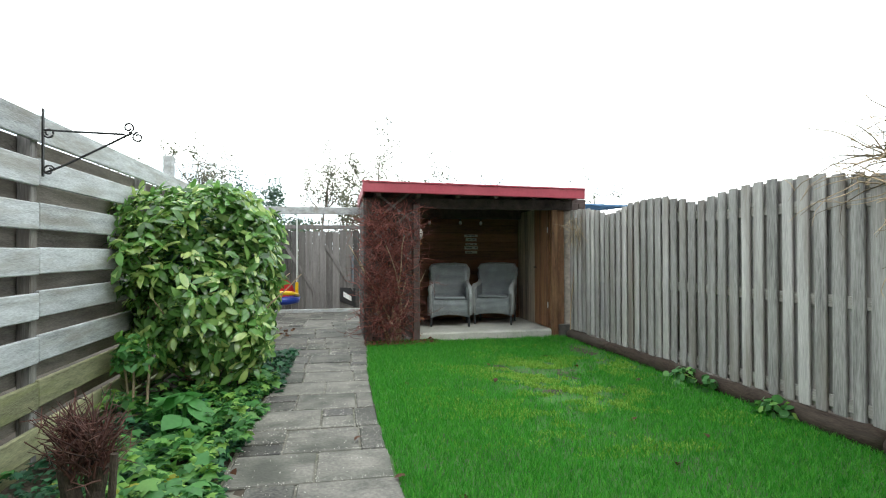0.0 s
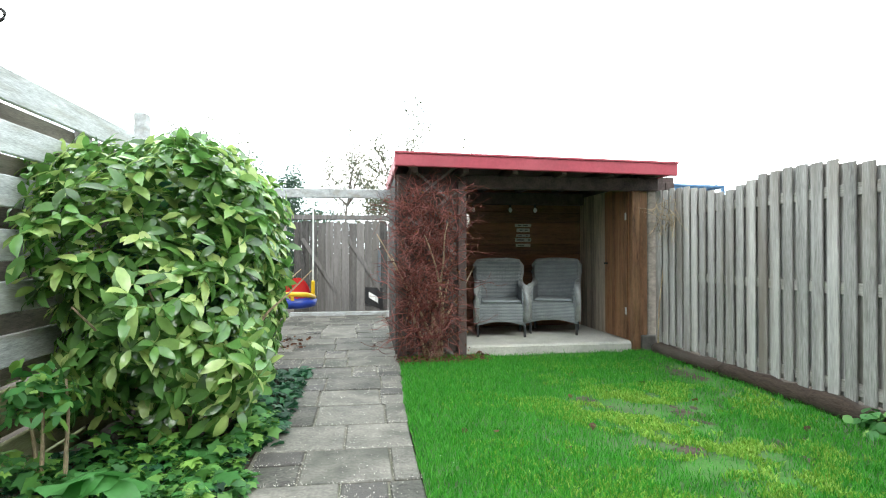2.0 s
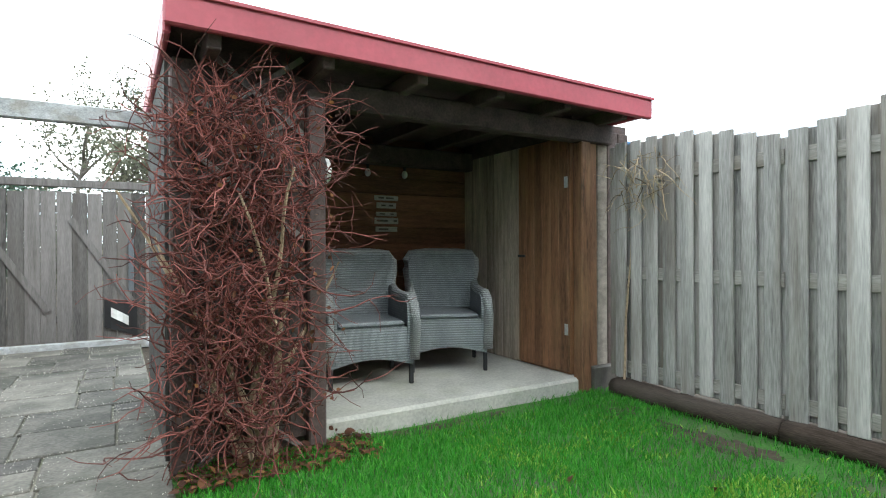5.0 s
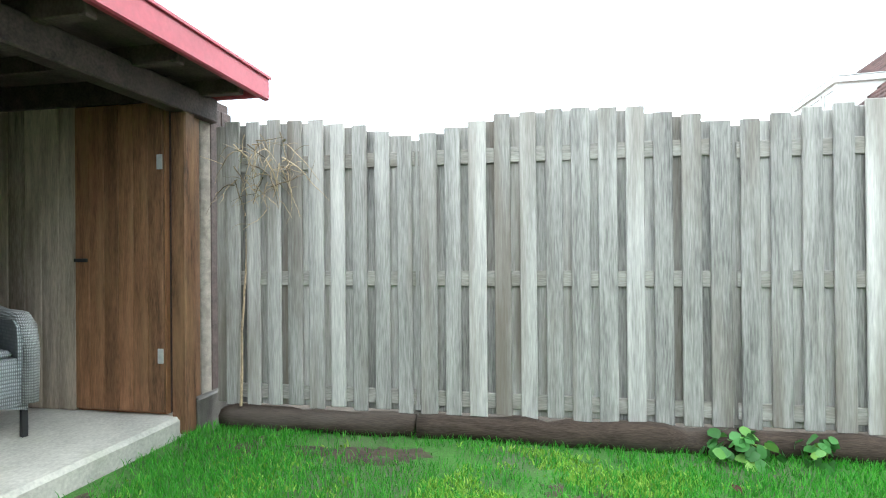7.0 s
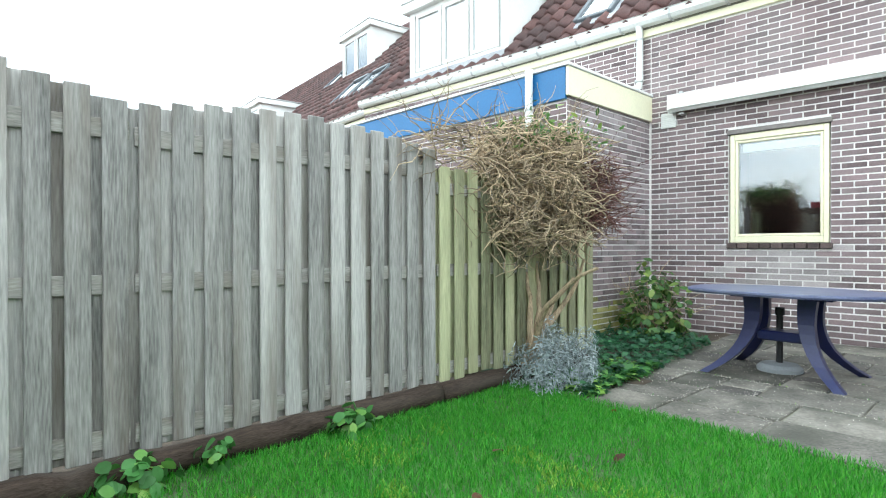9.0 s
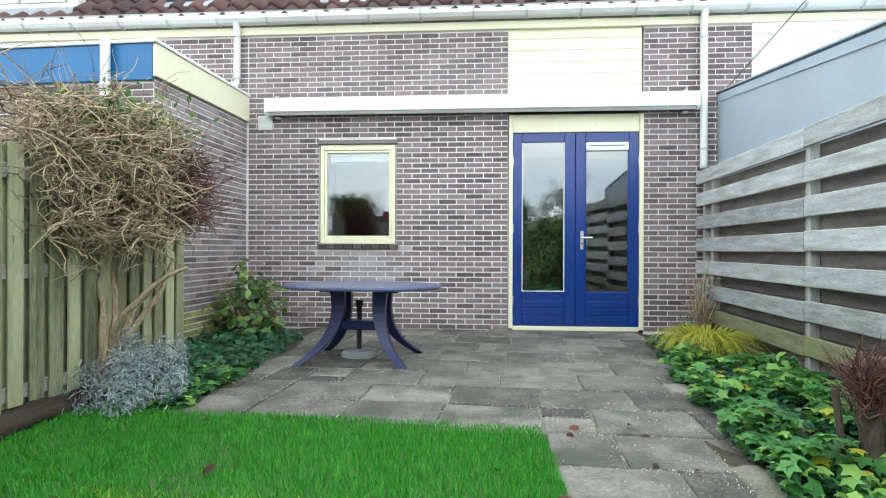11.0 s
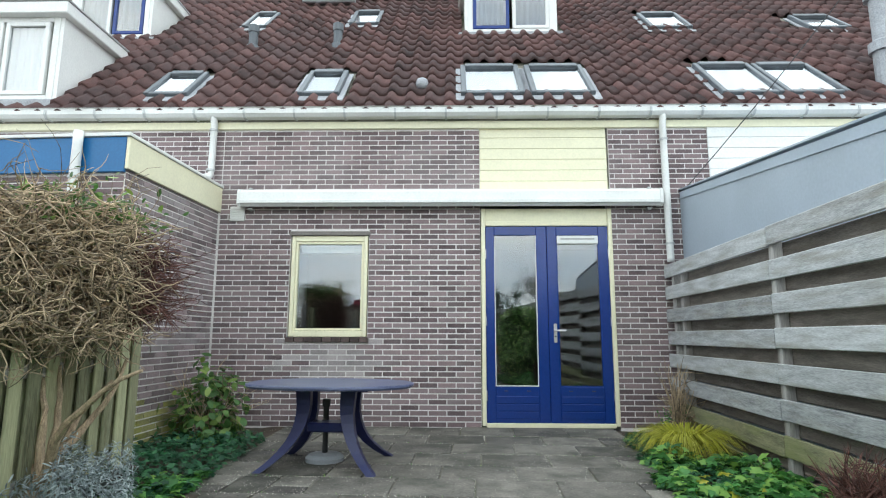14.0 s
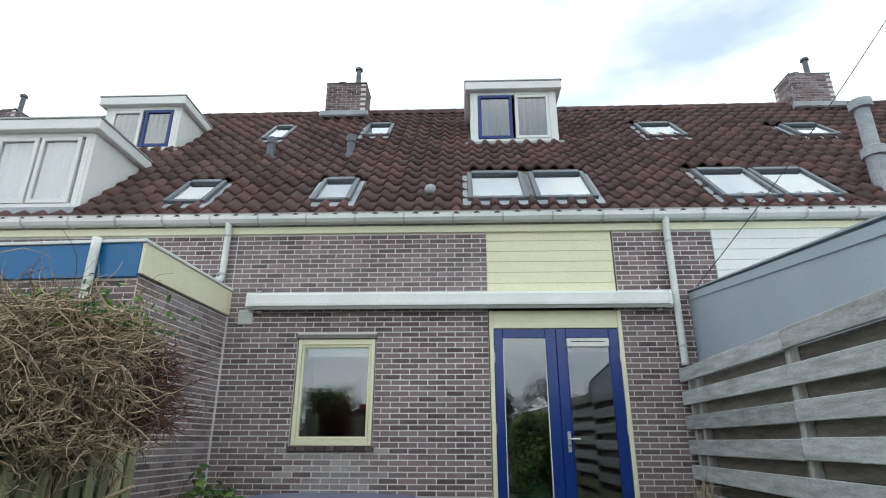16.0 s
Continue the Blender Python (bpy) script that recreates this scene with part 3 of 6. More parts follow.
# ---- house door, panels, window ----
door = thing("door_1", (1.385, 0.0, 0.0), "closed blue glazed double garden door in a cream frame", "door", kind="structure")
part("door_frame", Shape().box(-0.785, -0.735, -0.10, 0.012, 0.02, 2.56, bevel=0.006).box(0.735, 0.785, -0.10, 0.012, 0.02, 2.56, bevel=0.006).box(-0.735, 0.735, -0.10, 0.010, 0.0, 0.05, bevel=0.006).box(-0.735, 0.735, -0.10, 0.008, 2.345, 2.40, bevel=0.006), CREAM, door, "cream painted frame")
part("top_panel", Shape().box(-0.735, 0.735, -0.09, -0.012, 2.402, 2.56), CREAM, door, "cream panel over the doors")
for side, x0 in ((0, -0.733), (1, 0.002)):
    w = 0.731
    leaf = Shape()
    gx0, gx1 = x0 + 0.115, x0 + w - 0.115
    if side == 1:
        gx0, gx1 = x0 + 0.125, x0 + w - 0.105
    leaf.box(x0, gx0, -0.06, -0.008, 0.052, 2.343, bevel=0.006).box(gx1, x0 + w, -0.06, -0.008, 0.052, 2.343, bevel=0.006)
    leaf.box(gx0, gx1, -0.06, -0.010, 2.232, 2.343, bevel=0.006).box(gx0, gx1, -0.06, -0.010, 0.052, 0.46, bevel=0.006)
    lf = part("door_leaf", leaf, BLUE, door, "glossy dark blue door leaf")
    for k in range(3):
        part("grooved_board", Shape().box(gx0 + 0.004, gx1 - 0.004, -0.012, -0.004, 0.10 + k * 0.085, 0.178 + k * 0.085, bevel=0.004), BLUE, lf)
    for vx in (gx0 + 0.12, gx1 - 0.12):
        part("vent_slot", Shape().box(vx - 0.022, vx + 0.022, -0.011, -0.006, 0.405, 0.413), BLACK, lf)
    pane = part("pane", Shape().box(gx0 - 0.008, gx1 + 0.008, -0.040, -0.026, 0.455, 2.236), PANE, lf, "reflecting glass")
    pane.visible_shadow = False
    part("glazing_bead", Shape().box(gx0, gx0 + 0.010, -0.026, -0.014, 0.46, 2.23).box(gx1 - 0.010, gx1, -0.026, -0.014, 0.46, 2.23).box(gx0 + 0.010, gx1 - 0.010, -0.026, -0.014, 0.46, 0.47), OFFWHITE if side else BLUE, lf)
    if side == 0:
        grille = part("vent_grille", Shape().box(gx0 + 0.005, gx1 - 0.005, -0.024, 0.006, 2.125, 2.226, bevel=0.006), OFFWHITE, lf, "white ventilation grille with a dark slot")
        part("grille_slot", Shape().box(gx0 + 0.05, gx1 - 0.05, 0.004, 0.008, 2.180, 2.190), BLACK, grille)
        handle = part("door_handle", Shape().box(-0.095, -0.057, -0.008, 0.004, 0.96, 1.18, bevel=0.006).tube([(-0.076, 0.0, 1.10), (-0.076, 0.045, 1.10), (-0.085, 0.055, 1.10), (-0.19, 0.055, 1.10)], 0.010, 8), STEEL, lf, "steel lever handle on a long plate")
        part("keyhole", Shape().tube([(-0.076, 0.003, 1.03), (-0.076, 0.007, 1.03)], 0.010, 10), BLACK, handle)
    for hz in (0.3, 1.15, 1.95):
        hx = x0 if side == 0 else x0 + w
        part("hinge", Shape().tube([(hx, -0.002, hz), (hx, -0.002, hz + 0.11)], 0.010, 8), STEEL, lf, "steel hinge")
cream = thing("cladding_panel", (1.40, 0.0, 2.80), "cream horizontal board cladding over the door", "cladding", kind="structure")
for k in range(6):
    part("board", Shape().box(-0.78, 0.78, -0.05, -0.010, -0.03 + k * 0.138, 0.106 + k * 0.138, bevel=0.006), CREAM, cream)
white = thing("neighbour_cladding", (-1.40, 0.0, 2.70), "white horizontal board cladding on the neighbouring house", "cladding", kind="structure")
for k in range(7):
    part("board", Shape().box(-0.79, 0.79, -0.004, 0.018, -0.06 + k * 0.135, 0.072 + k * 0.135, bevel=0.006), WHITE, white)
solid("eaves_board", joined(Shape().box(-14, BEND_X, -0.01, 0.035, 3.575, 3.688, bevel=0.005), Shape().box(BEND_X, 34, -0.01, 0.035, 3.575, 3.688, bevel=0.005)), CREAM, "cream board under the gutter", "trim", kind="structure")
# box added behind the glass, coloured dark to stand in for an unlit interior
solid("inner_room", Shape().box(-0.4, 5.2, -3.6, -3.5, 0, 2.7).box(-0.5, -0.4, -3.5, -0.26, 0, 2.7).box(5.2, 5.3, -3.5, -0.26, 0, 2.7).box(-0.4, 5.2, -3.5, -0.26, -0.1, 0.0).box(-0.4, 5.2, -3.5, -0.26, 2.6, 2.7), ROOM, "added dark box for the unlit room behind the glazed doors", "room", kind="structure")
win = thing("window_1", (3.995, 0.0, 1.02), "cream framed window with reflecting glass and a dark brick sill", "window", kind="structure")
part("window_frame", Shape().box(-0.462, -0.415, -0.11, -0.010, 0, 1.21, bevel=0.006).box(0.415, 0.462, -0.11, -0.010, 0, 1.21, bevel=0.006).box(-0.415, 0.415, -0.11, -0.012, 0, 0.07, bevel=0.006).box(-0.415, 0.415, -0.11, -0.012, 1.14, 1.21, bevel=0.006), CREAM, win, "cream painted frame")
part("sash", Shape().box(-0.413, -0.383, -0.09, -0.025, 0.072, 1.138, bevel=0.005).box(0.383, 0.413, -0.09, -0.025, 0.072, 1.138, bevel=0.005).box(-0.383, 0.383, -0.09, -0.025, 0.072, 0.100, bevel=0.005).box(-0.383, 0.383, -0.09, -0.025, 1.11, 1.138, bevel=0.005), CREAM, win)
wp = part("pane", Shape().box(-0.388, 0.388, -0.066, -0.050, 0.095, 1.115), PANE, win, "reflecting glass")
wp.visible_shadow = False
part("blind", Shape().box(-0.37, 0.37, -0.20, -0.15, 1.02, 1.11), OFFWHITE, win, "rolled-up white blind")
part("lintel", Shape().box(-0.49, 0.49, -0.10, 0.016, 1.212, 1.262, bevel=0.004), LINTEL, win, "grey steel lintel")
for k in range(9):
    part("sill_brick", Shape().box(-0.495 + k * 0.11, -0.393 + k * 0.11, -0.10, 0.035, -0.062, -0.004, bevel=0.006), DARKWOOD, win, "dark glazed sill brick" if k == 0 else "")

# ---- awning, vent, gutter, downpipes ----
awning = thing("awning", (2.56, 0.0, 2.68), "closed white awning cassette on the brick wall", "awning")
part("cassette", Shape().prism([(0.002, -0.09), (0.13, -0.115), (0.165, -0.08), (0.165, 0.055), (0.14, 0.085), (0.002, 0.105)], "x", -2.50, 2.50), WHITE, awning, "white aluminium cassette")
part("front_lip", Shape().box(-2.50, 2.50, 0.167, 0.180, -0.085, -0.045, bevel=0.004), OFFWHITE, awning)
for s in (-1, 1):
    part("end_cap", Shape().prism([(0.002, -0.10), (0.135, -0.122), (0.172, -0.085), (0.172, 0.060), (0.145, 0.092), (0.002, 0.112)], "x", s * 2.502, s * 2.535), WHITE, awning)
    part("bracket", Shape().box(s * 2.40 - 0.03, s * 2.40 + 0.03, 0.0, 0.09, -0.145, -0.123, bevel=0.004), ZINC, awning, "small wall bracket")
    part("bracket", Shape().box(s * 2.42 - 0.02, s * 2.42 + 0.02, 0.0, 0.06, 0.108, 0.135, bevel=0.004), ZINC, awning, "small wall bracket")
vent = thing("wall_vent", (5.14, 0.0, 2.50), "small square white vent grille on the brick wall", "vent")
part("frame", Shape().box(-0.09, 0.09, 0.0, 0.02, -0.09, 0.09, bevel=0.005), OFFWHITE, vent)
for k in range(7):
    part("slat", Shape().box(-0.07, 0.07, 0.016, 0.030, -0.074 + k * 0.022, -0.064 + k * 0.022), WHITE, vent)
gutter = thing("gutter", (0, 0.09, 3.69), "grey-white box gutter along the eaves", "gutter", kind="structure")
TROUGH = [(-0.06, 0.0), (0.05, 0.0), (0.085, 0.04), (0.085, 0.105), (0.10, 0.115), (0.075, 0.12), (0.07, 0.045), (-0.06, 0.03)]
part("trough", joined(Shape().prism(TROUGH, "x", -14, BEND_X), Shape().prism(TROUGH, "x", BEND_X, 34)), OFFWHITE, gutter)
for k in range(32):
    part("gutter_bracket", Shape().prism([(-0.065, -0.012), (0.055, -0.012), (0.096, 0.036), (0.096, 0.09), (0.088, 0.09), (0.088, 0.04), (0.052, -0.004), (-0.065, -0.004)], "x", -9.2 + k * 0.62, -9.175 + k * 0.62), ZINC, gutter)


def downpipe(points, label):
    pipe = thing("downpipe", points[0], label, "downpipe", "downpipes")
    o = Vector(points[0])
    part("pipe", Shape().tube([Vector(p) - o for p in points], 0.042, 12), OFFWHITE, pipe, smooth=True)
    for f in (0.12, 0.9):
        a, b = Vector(points[1]) - o, Vector(points[-2]) - o
        c = a.lerp(b, f)
        part("pipe_clip", Shape().lathe([(0.044, -0.012), (0.052, -0.012), (0.052, 0.012), (0.044, 0.012)], c, 12), ZINC, pipe)
    return pipe


downpipe([(-0.05, 0.12, 3.74), (-0.05, 0.075, 3.60), (-0.05, 0.075, 2.8), (-0.05, 0.075, 1.95), (-0.05, 0.075, 1.90)], "white downpipe beside the door end of the wall")
downpipe([(5.47, 0.12, 3.74), (5.47, 0.075, 3.62), (5.47, 0.075, 3.05), (5.47, 0.10, 2.96), (5.58, 0.16, 2.90)], "white downpipe bending onto the flat extension roof")
ext_pipe = downpipe([(5.78, 1.96, 2.86), (5.78, 1.96, 2.72), (5.78, 1.96, 1.6), (5.78, 1.96, 0.3), (5.78, 1.96, 0.0)], "pale grey downpipe on the extension front")

# ---- neighbour's extension ----
EXT_X, EXT_Y = 5.36, 1.87
ext = solid("wall_extension", Shape().box(EXT_X + 0.006, 9.6, 0.0, EXT_Y - 0.006, -0.3, 2.53), MORTAR, "brick extension wall of the neighbouring house", "wall", kind="structure")
fascia = thing("extension_fascia", (EXT_X, EXT_Y, 2.52), "cream and blue fascia boards round a flat roof", "fascia", kind="structure")
part("side_board", Shape().box(-0.035, 0.0, -EXT_Y + 0.005, 0.03, 0.0, 0.30, bevel=0.005), CREAM, fascia, "cream side board")
part("front_board", Shape().box(0.002, 4.25, 0.0, 0.035, -0.03, 0.30, bevel=0.005), SKYBLUE, fascia, "blue front board")
part("roof_edge", Shape().box(-0.05, 4.3, 0.0, 0.055, 0.302, 0.335, bevel=0.005).box(-0.05, 0.02, -EXT_Y + 0.005, -0.002, 0.302, 0.335, bevel=0.005), OFFWHITE, fascia, "white roof edge")
part("flat_roof", Shape().box(0.03, 4.2, -EXT_Y + 0.05, -0.01, 0.22, 0.30), ZINC, fascia)

# ---- right neighbour's lean-to ----
lean = thing("neighbour_lean_to", (-0.25, 0, 0), "grey-blue panelled side of a neighbouring lean-to", "lean-to", kind="structure")
part("side_panel", Shape().prism([(-0.20, -0.1), (4.6, -0.1), (4.6, 2.16), (-0.20, 2.766)], "x", -0.12, 0.0), GREYWALL, lean)
for dz in (0.02, -0.09):
    part("flashing", Shape().prism([(-0.20, 2.766 + dz), (4.62, 2.16 + dz), (4.62, 2.176 + dz), (-0.20, 2.782 + dz)], "x", -0.13, 0.012), GREYWALL, lean)
part("lean_to_roof", Shape().prism([(-0.30, 2.738), (4.6, 2.12), (4.6, 2.14), (-0.30, 2.758)], "x", -3.2, -0.122), GREYWALL, lean)
part("clip", Shape().box(-0.02, 0.03, 3.62, 3.78, 2.20, 2.235, bevel=0.005), STEEL, lean)

SQUARE_TO_GARDEN = {ext, fascia, lean, ext_pipe}

# ---- roof ----
RIDGE_Y, EAVE_Z = -4.46, 3.80
SECTION = [(0.05, EAVE_Z - 0.07), (RIDGE_Y, EAVE_Z - RIDGE_Y - 0.02), (RIDGE_Y - 4.6, EAVE_Z - 0.02), (RIDGE_Y - 4.6, EAVE_Z - 0.2), (RIDGE_Y, EAVE_Z - RIDGE_Y - 0.22), (0.02, EAVE_Z - 0.20)]
roof = solid("roof", joined(Shape().prism(SECTION, "x", -14, BEND_X), Shape().prism(SECTION, "x", BEND_X, 34)), BEDDING, "steep pitched roof of red-brown pantiles", "roof", kind="structure")
solid("house_back_wall", Shape().box(-14, 34, -9.2, -9.0, -0.3, 3.7), MORTAR, "brick wall at the far side of the houses", "wall", kind="structure")


def on_roof(x, y, lift=0.0):
    """A frame on the roof slope: x along the eaves, y up the slope, z out of it."""
    return Matrix.Translation((x, y + lift * 0.7071, EAVE_Z - y + lift * 0.7071)) @ Matrix(((-1, 0, 0, 0), (0, -0.7071, 0.7071, 0), (0, 0.7071, 0.7071, 0), (0, 0, 0, 1)))


def skylight(x0, x1, y0, y1, label="roof window with a grey frame and bright glass"):
    w, h = x1 - x0, (y0 - y1) * 1.4142
    ob = thing("skylight", (0, 0, 0), label, "skylight", "roof windows")
    ob.matrix_basis = on_roof((x0 + x1) / 2, y0, 0.0)
    part("frame", Shape().box(-w / 2, -w / 2 + 0.07, 0, h, 0.0, 0.11, bevel=0.01).box(w / 2 - 0.07, w / 2, 0, h, 0.0, 0.11, bevel=0.01).box(-w / 2 + 0.07, w / 2 - 0.07, 0, 0.07, 0.0, 0.10, bevel=0.01).box(-w / 2 + 0.07, w / 2 - 0.07, h - 0.11, h, 0.0, 0.13, bevel=0.01), DARKFRAME, ob)
    part("flashing", Shape().box(-w / 2 - 0.07, w / 2 + 0.07, -0.15, -0.002, 0.035, 0.055, bevel=0.008).box(-w / 2 - 0.07, -w / 2 - 0.002, 0, h, 0.03, 0.05).box(w / 2 + 0.002, w / 2 + 0.07, 0, h, 0.03, 0.05), LEAD, ob, "lead flashing")
    # white sheet added to brighten the pane like a reflected sky
    part("backing", Shape().box(-w / 2 + 0.07, w / 2 - 0.07, 0.07, h - 0.11, 0.0, 0.03), WHITE, ob, "added white sheet that stands in for sky reflected in the glass")
    part("pane", Shape().box(-w / 2 + 0.072, w / 2 - 0.072, 0.072, h - 0.112, 0.07, 0.082), SKYPANE, ob).visible_shadow = False
    return ob


SKYLIGHTS = ((1.57, 2.40, -0.30, -1.08), (0.65, 1.48, -0.30, -1.07), (4.01, 4.56, -0.32, -0.94), (6.03, 6.62, -0.33, -0.92), (-1.71, -0.97, -2.56, -3.24), (-1.75, -0.96, -0.27, -1.08), (-2.58, -1.78, -0.27, -1.06), (3.88, 4.44, -2.88, -3.51), (5.92, 6.40, -2.78, -3.47), (-4.40, -3.67, -2.48, -3.03), (13.2, 14.1, -0.9, -1.7), (14.2, 15.1, -0.9, -1.7), (12.9, 13.6, -3.2, -3.9), (17.8, 18.6, -2.4, -3.1), (11.6, 12.2, -3.1, -3.7))
for x0, x1, y0, y1 in SKYLIGHTS:
    skylight(x0, x1, y0, y1)


def dormer(x0, x1, yf, z0, z1, casements, label, curtain=False):
    """A flat-roofed box dormer; casements: (from, to, dark) shares of the width."""
    ob = thing("dormer", ((x0 + x1) / 2, yf, z0), label, "dormer", "dormers")
    w, h, d = x1 - x0, z1 - z0, z1 - z0 + 0.15
    part("cheek", Shape().prism([(0, 0.0), (0, h), (-d, h)], "x", -w / 2, -w / 2 + 0.05), WHITE, ob, "white boarded side")
    part("cheek", Shape().prism([(0, 0.0), (0, h), (-d, h)], "x", w / 2 - 0.05, w / 2), WHITE, ob, "white boarded side")
    part("flat_roof", Shape().box(-w / 2 - 0.10, w / 2 + 0.10, -d - 0.1, 0.12, h, h + 0.17, bevel=0.012), WHITE, ob, "white roof edge")
    part("roof_trim", Shape().box(-w / 2 - 0.115, w / 2 + 0.115, -d - 0.1, 0.135, h + 0.172, h + 0.20, bevel=0.006), ZINC, ob, "grey roof trim")
    part("apron", Shape().box(-w / 2 - 0.12, w / 2 + 0.12, 0.0, 0.07, -0.16, -0.002, bevel=0.02), LEAD, ob, "lead apron")
    part("surround", Shape().box(-w / 2 + 0.052, -w / 2 + 0.14, -0.05, 0.012, 0, h, bevel=0.006).box(w / 2 - 0.14, w / 2 - 0.052, -0.05, 0.012, 0, h, bevel=0.006).box(-w / 2 + 0.14, w / 2 - 0.14, -0.05, 0.012, 0, 0.07, bevel=0.006).box(-w / 2 + 0.14, w / 2 - 0.14, -0.05, 0.012, h - 0.07, h - 0.002, bevel=0.006), WHITE, ob)
    for a, b, dark in casements:
        u0, u1 = -w / 2 + 0.145 + a * (w - 0.29), -w / 2 + 0.145 + b * (w - 0.29)
        c = part("casement", Shape().box(u0, u0 + 0.06, -0.04, 0.022, 0.075, h - 0.075, bevel=0.006).box(u1 - 0.06, u1, -0.04, 0.022, 0.075, h - 0.075, bevel=0.006).box(u0 + 0.06, u1 - 0.06, -0.04, 0.022, 0.075, 0.135, bevel=0.006).box(u0 + 0.06, u1 - 0.06, -0.04, 0.022, h - 0.135, h - 0.075, bevel=0.006), BLUE if dark else WHITE, ob, "blue casement" if dark else "white casement")
        part("pane", Shape().box(u0 + 0.062, u1 - 0.062, -0.02, -0.008, 0.137, h - 0.137), SKYPANE, c).visible_shadow = False
        # without net curtains this is a dark sheet standing in for the dim interior
        part("curtain", Shape().grid([[(u, -0.10 + 0.02 * math.sin(u * 60), z) for u in np.linspace(u0, u1, 40)] for z in (0.08, h - 0.08)]), CURTAIN if curtain else ROOM, c, "white net curtain" if curtain else "")
    return ob


dormer(0.66, 2.30, -2.54, 6.36, 7.46, ((0.52, 1.0, True), (0.0, 0.48, False)), "white dormer with one blue casement on the tiled roof")
dormer(7.76, 10.05, -0.24, 4.10, 5.29, ((0.02, 0.32, False), (0.34, 0.64, False), (0.66, 0.98, False)), "wide white dormer with net curtains", True)
dormer(7.86, 9.34, -2.37, 6.22, 7.16, ((0.0, 0.46, True), (0.5, 1.0, False)), "white dormer with a blue casement high on the roof")
dormer(15.6, 17.4, -2.46, 6.24, 7.46, ((0.0, 0.48, False), (0.52, 1.0, False)), "white dormer on a house further along the row")
dormer(19.6, 23.0, -0.60, 4.42, 5.72, ((0.0, 0.3, False), (0.35, 0.65, False), (0.7, 1.0, False)), "wide white dormer far along the row", True)


def chimney(x, label, bricks, top):
    ob = thing("chimney", (x, RIDGE_Y + 0.1, EAVE_Z - RIDGE_Y - 0.5), label, "chimney", "chimneys")
    part("stack", Shape().box(-0.45, 0.45, -0.3, 0.3, 0, 1.08, bevel=0.01), MORTAR, ob, "brick stack")
    for k in range(11):
        z, shift = 0.385 + k * 0.065, 0.0 if k % 2 else 0.11
        for u in np.arange(-0.45 + shift, 0.449, 0.22):
            a, b = max(u, -0.45), min(u + 0.208, 0.45)
            for front in (0.3, -0.3):
                part("brick", Shape().box(a, b, front - 0.012, front + 0.012, z, z + 0.053, bevel=0.004), bricks, ob)
        for v in np.arange(-0.285 + shift, 0.28, 0.22):
            a, b = max(v, -0.285), min(v + 0.208, 0.285)
            for side in (0.45, -0.45):
                part("brick", Shape().box(side - 0.012, side + 0.012, a, b, z, z + 0.053, bevel=0.004), bricks, ob)
    part("cap", Shape().box(-0.47, 0.47, -0.32, 0.32, 1.092, 1.12, bevel=0.01), top, ob)
    part("flashing", Shape().box(-0.55, 0.55, 0.30, 0.46, 0.14, 0.30, bevel=0.03), LEAD, ob, "lead flashing")
    for k, (cx, r, h) in enumerate(((-0.2, 0.06, 0.55), (0.15, 0.10, 0.10))):
        part("flue", Shape().lathe([(r, 0), (r, h), (r * 1.5, h), (r * 1.5, h + 0.05), (r * 0.8, h + 0.08)], (cx, 0, 1.122), 12), DARKFRAME, ob, "dark metal flue")
    return ob


chimney(5.11, "dark brick chimney with a metal flue on the ridge", BRICK, MOSSCAP)
chimney(-5.30, "weathered brick chimney with lead flashing on the ridge", BRICK_FADED, LEAD)
chimney(14.6, "dark brick chimney further along the row", BRICK, LEAD)
for x, y in ((5.87, -1.99), (4.45, -2.03), (-4.56, -2.04)):
    vp = thing("roof_vent_pipe", (x, y, EAVE_Z - y), "dark vent pipe standing on the roof tiles", "vent pipe", "vent pipes")
    part("pipe", Shape().lathe([(0.075, -0.15), (0.075, 0.28), (0.09, 0.28), (0.09, 0.40), (0.05, 0.43)], (0, 0, 0), 12), DARKFRAME, vp)
    part("collar", Shape().lathe([(0.14, -0.12), (0.11, 0.03), (0.076, 0.05)], (0, 0, 0), 12), DARKFRAME, vp)
vp = thing("roof_vent_pipe", (-3.25, -0.45, EAVE_Z + 0.45), "tall grey flue pipe standing on the roof", "vent pipe", "vent pipes")
part("pipe", Shape().lathe([(0.12, -0.3), (0.12, 0.55), (0.16, 0.55), (0.16, 0.68), (0.10, 0.72), (0.10, 1.3), (0.15, 1.32), (0.15, 1.45)], (0, 0, 0), 14), LEAD, vp)
solid("mushroom_vent", Shape().lathe([(0.09, -0.05), (0.09, 0.05), (0.07, 0.10), (0.02, 0.13)], (2.93, -0.57, EAVE_Z + 0.61), 14), LEAD, "small pale round vent on the roof tiles", "roof vent", smooth=True)
solid("overhead_cable", Shape().tube([(-0.25 - 3.2 * f, 0.05 + 1.0 * f, 2.75 + 4.2 * f - 0.5 * f * (1 - f)) for f in np.linspace(0, 1, 9)], 0.006, 5), BLACK, "thin black cable running up from the wall", "cable")

for ob in scene.collection.objects:
    if ob.parent is None and ob not in GARDEN_BUILT and ob not in SQUARE_TO_GARDEN:
        far = ob.matrix_basis.translation.x > BEND_X
        ob.matrix_basis = HOUSE_TURN @ (BEND @ ob.matrix_basis if far else ob.matrix_basis)

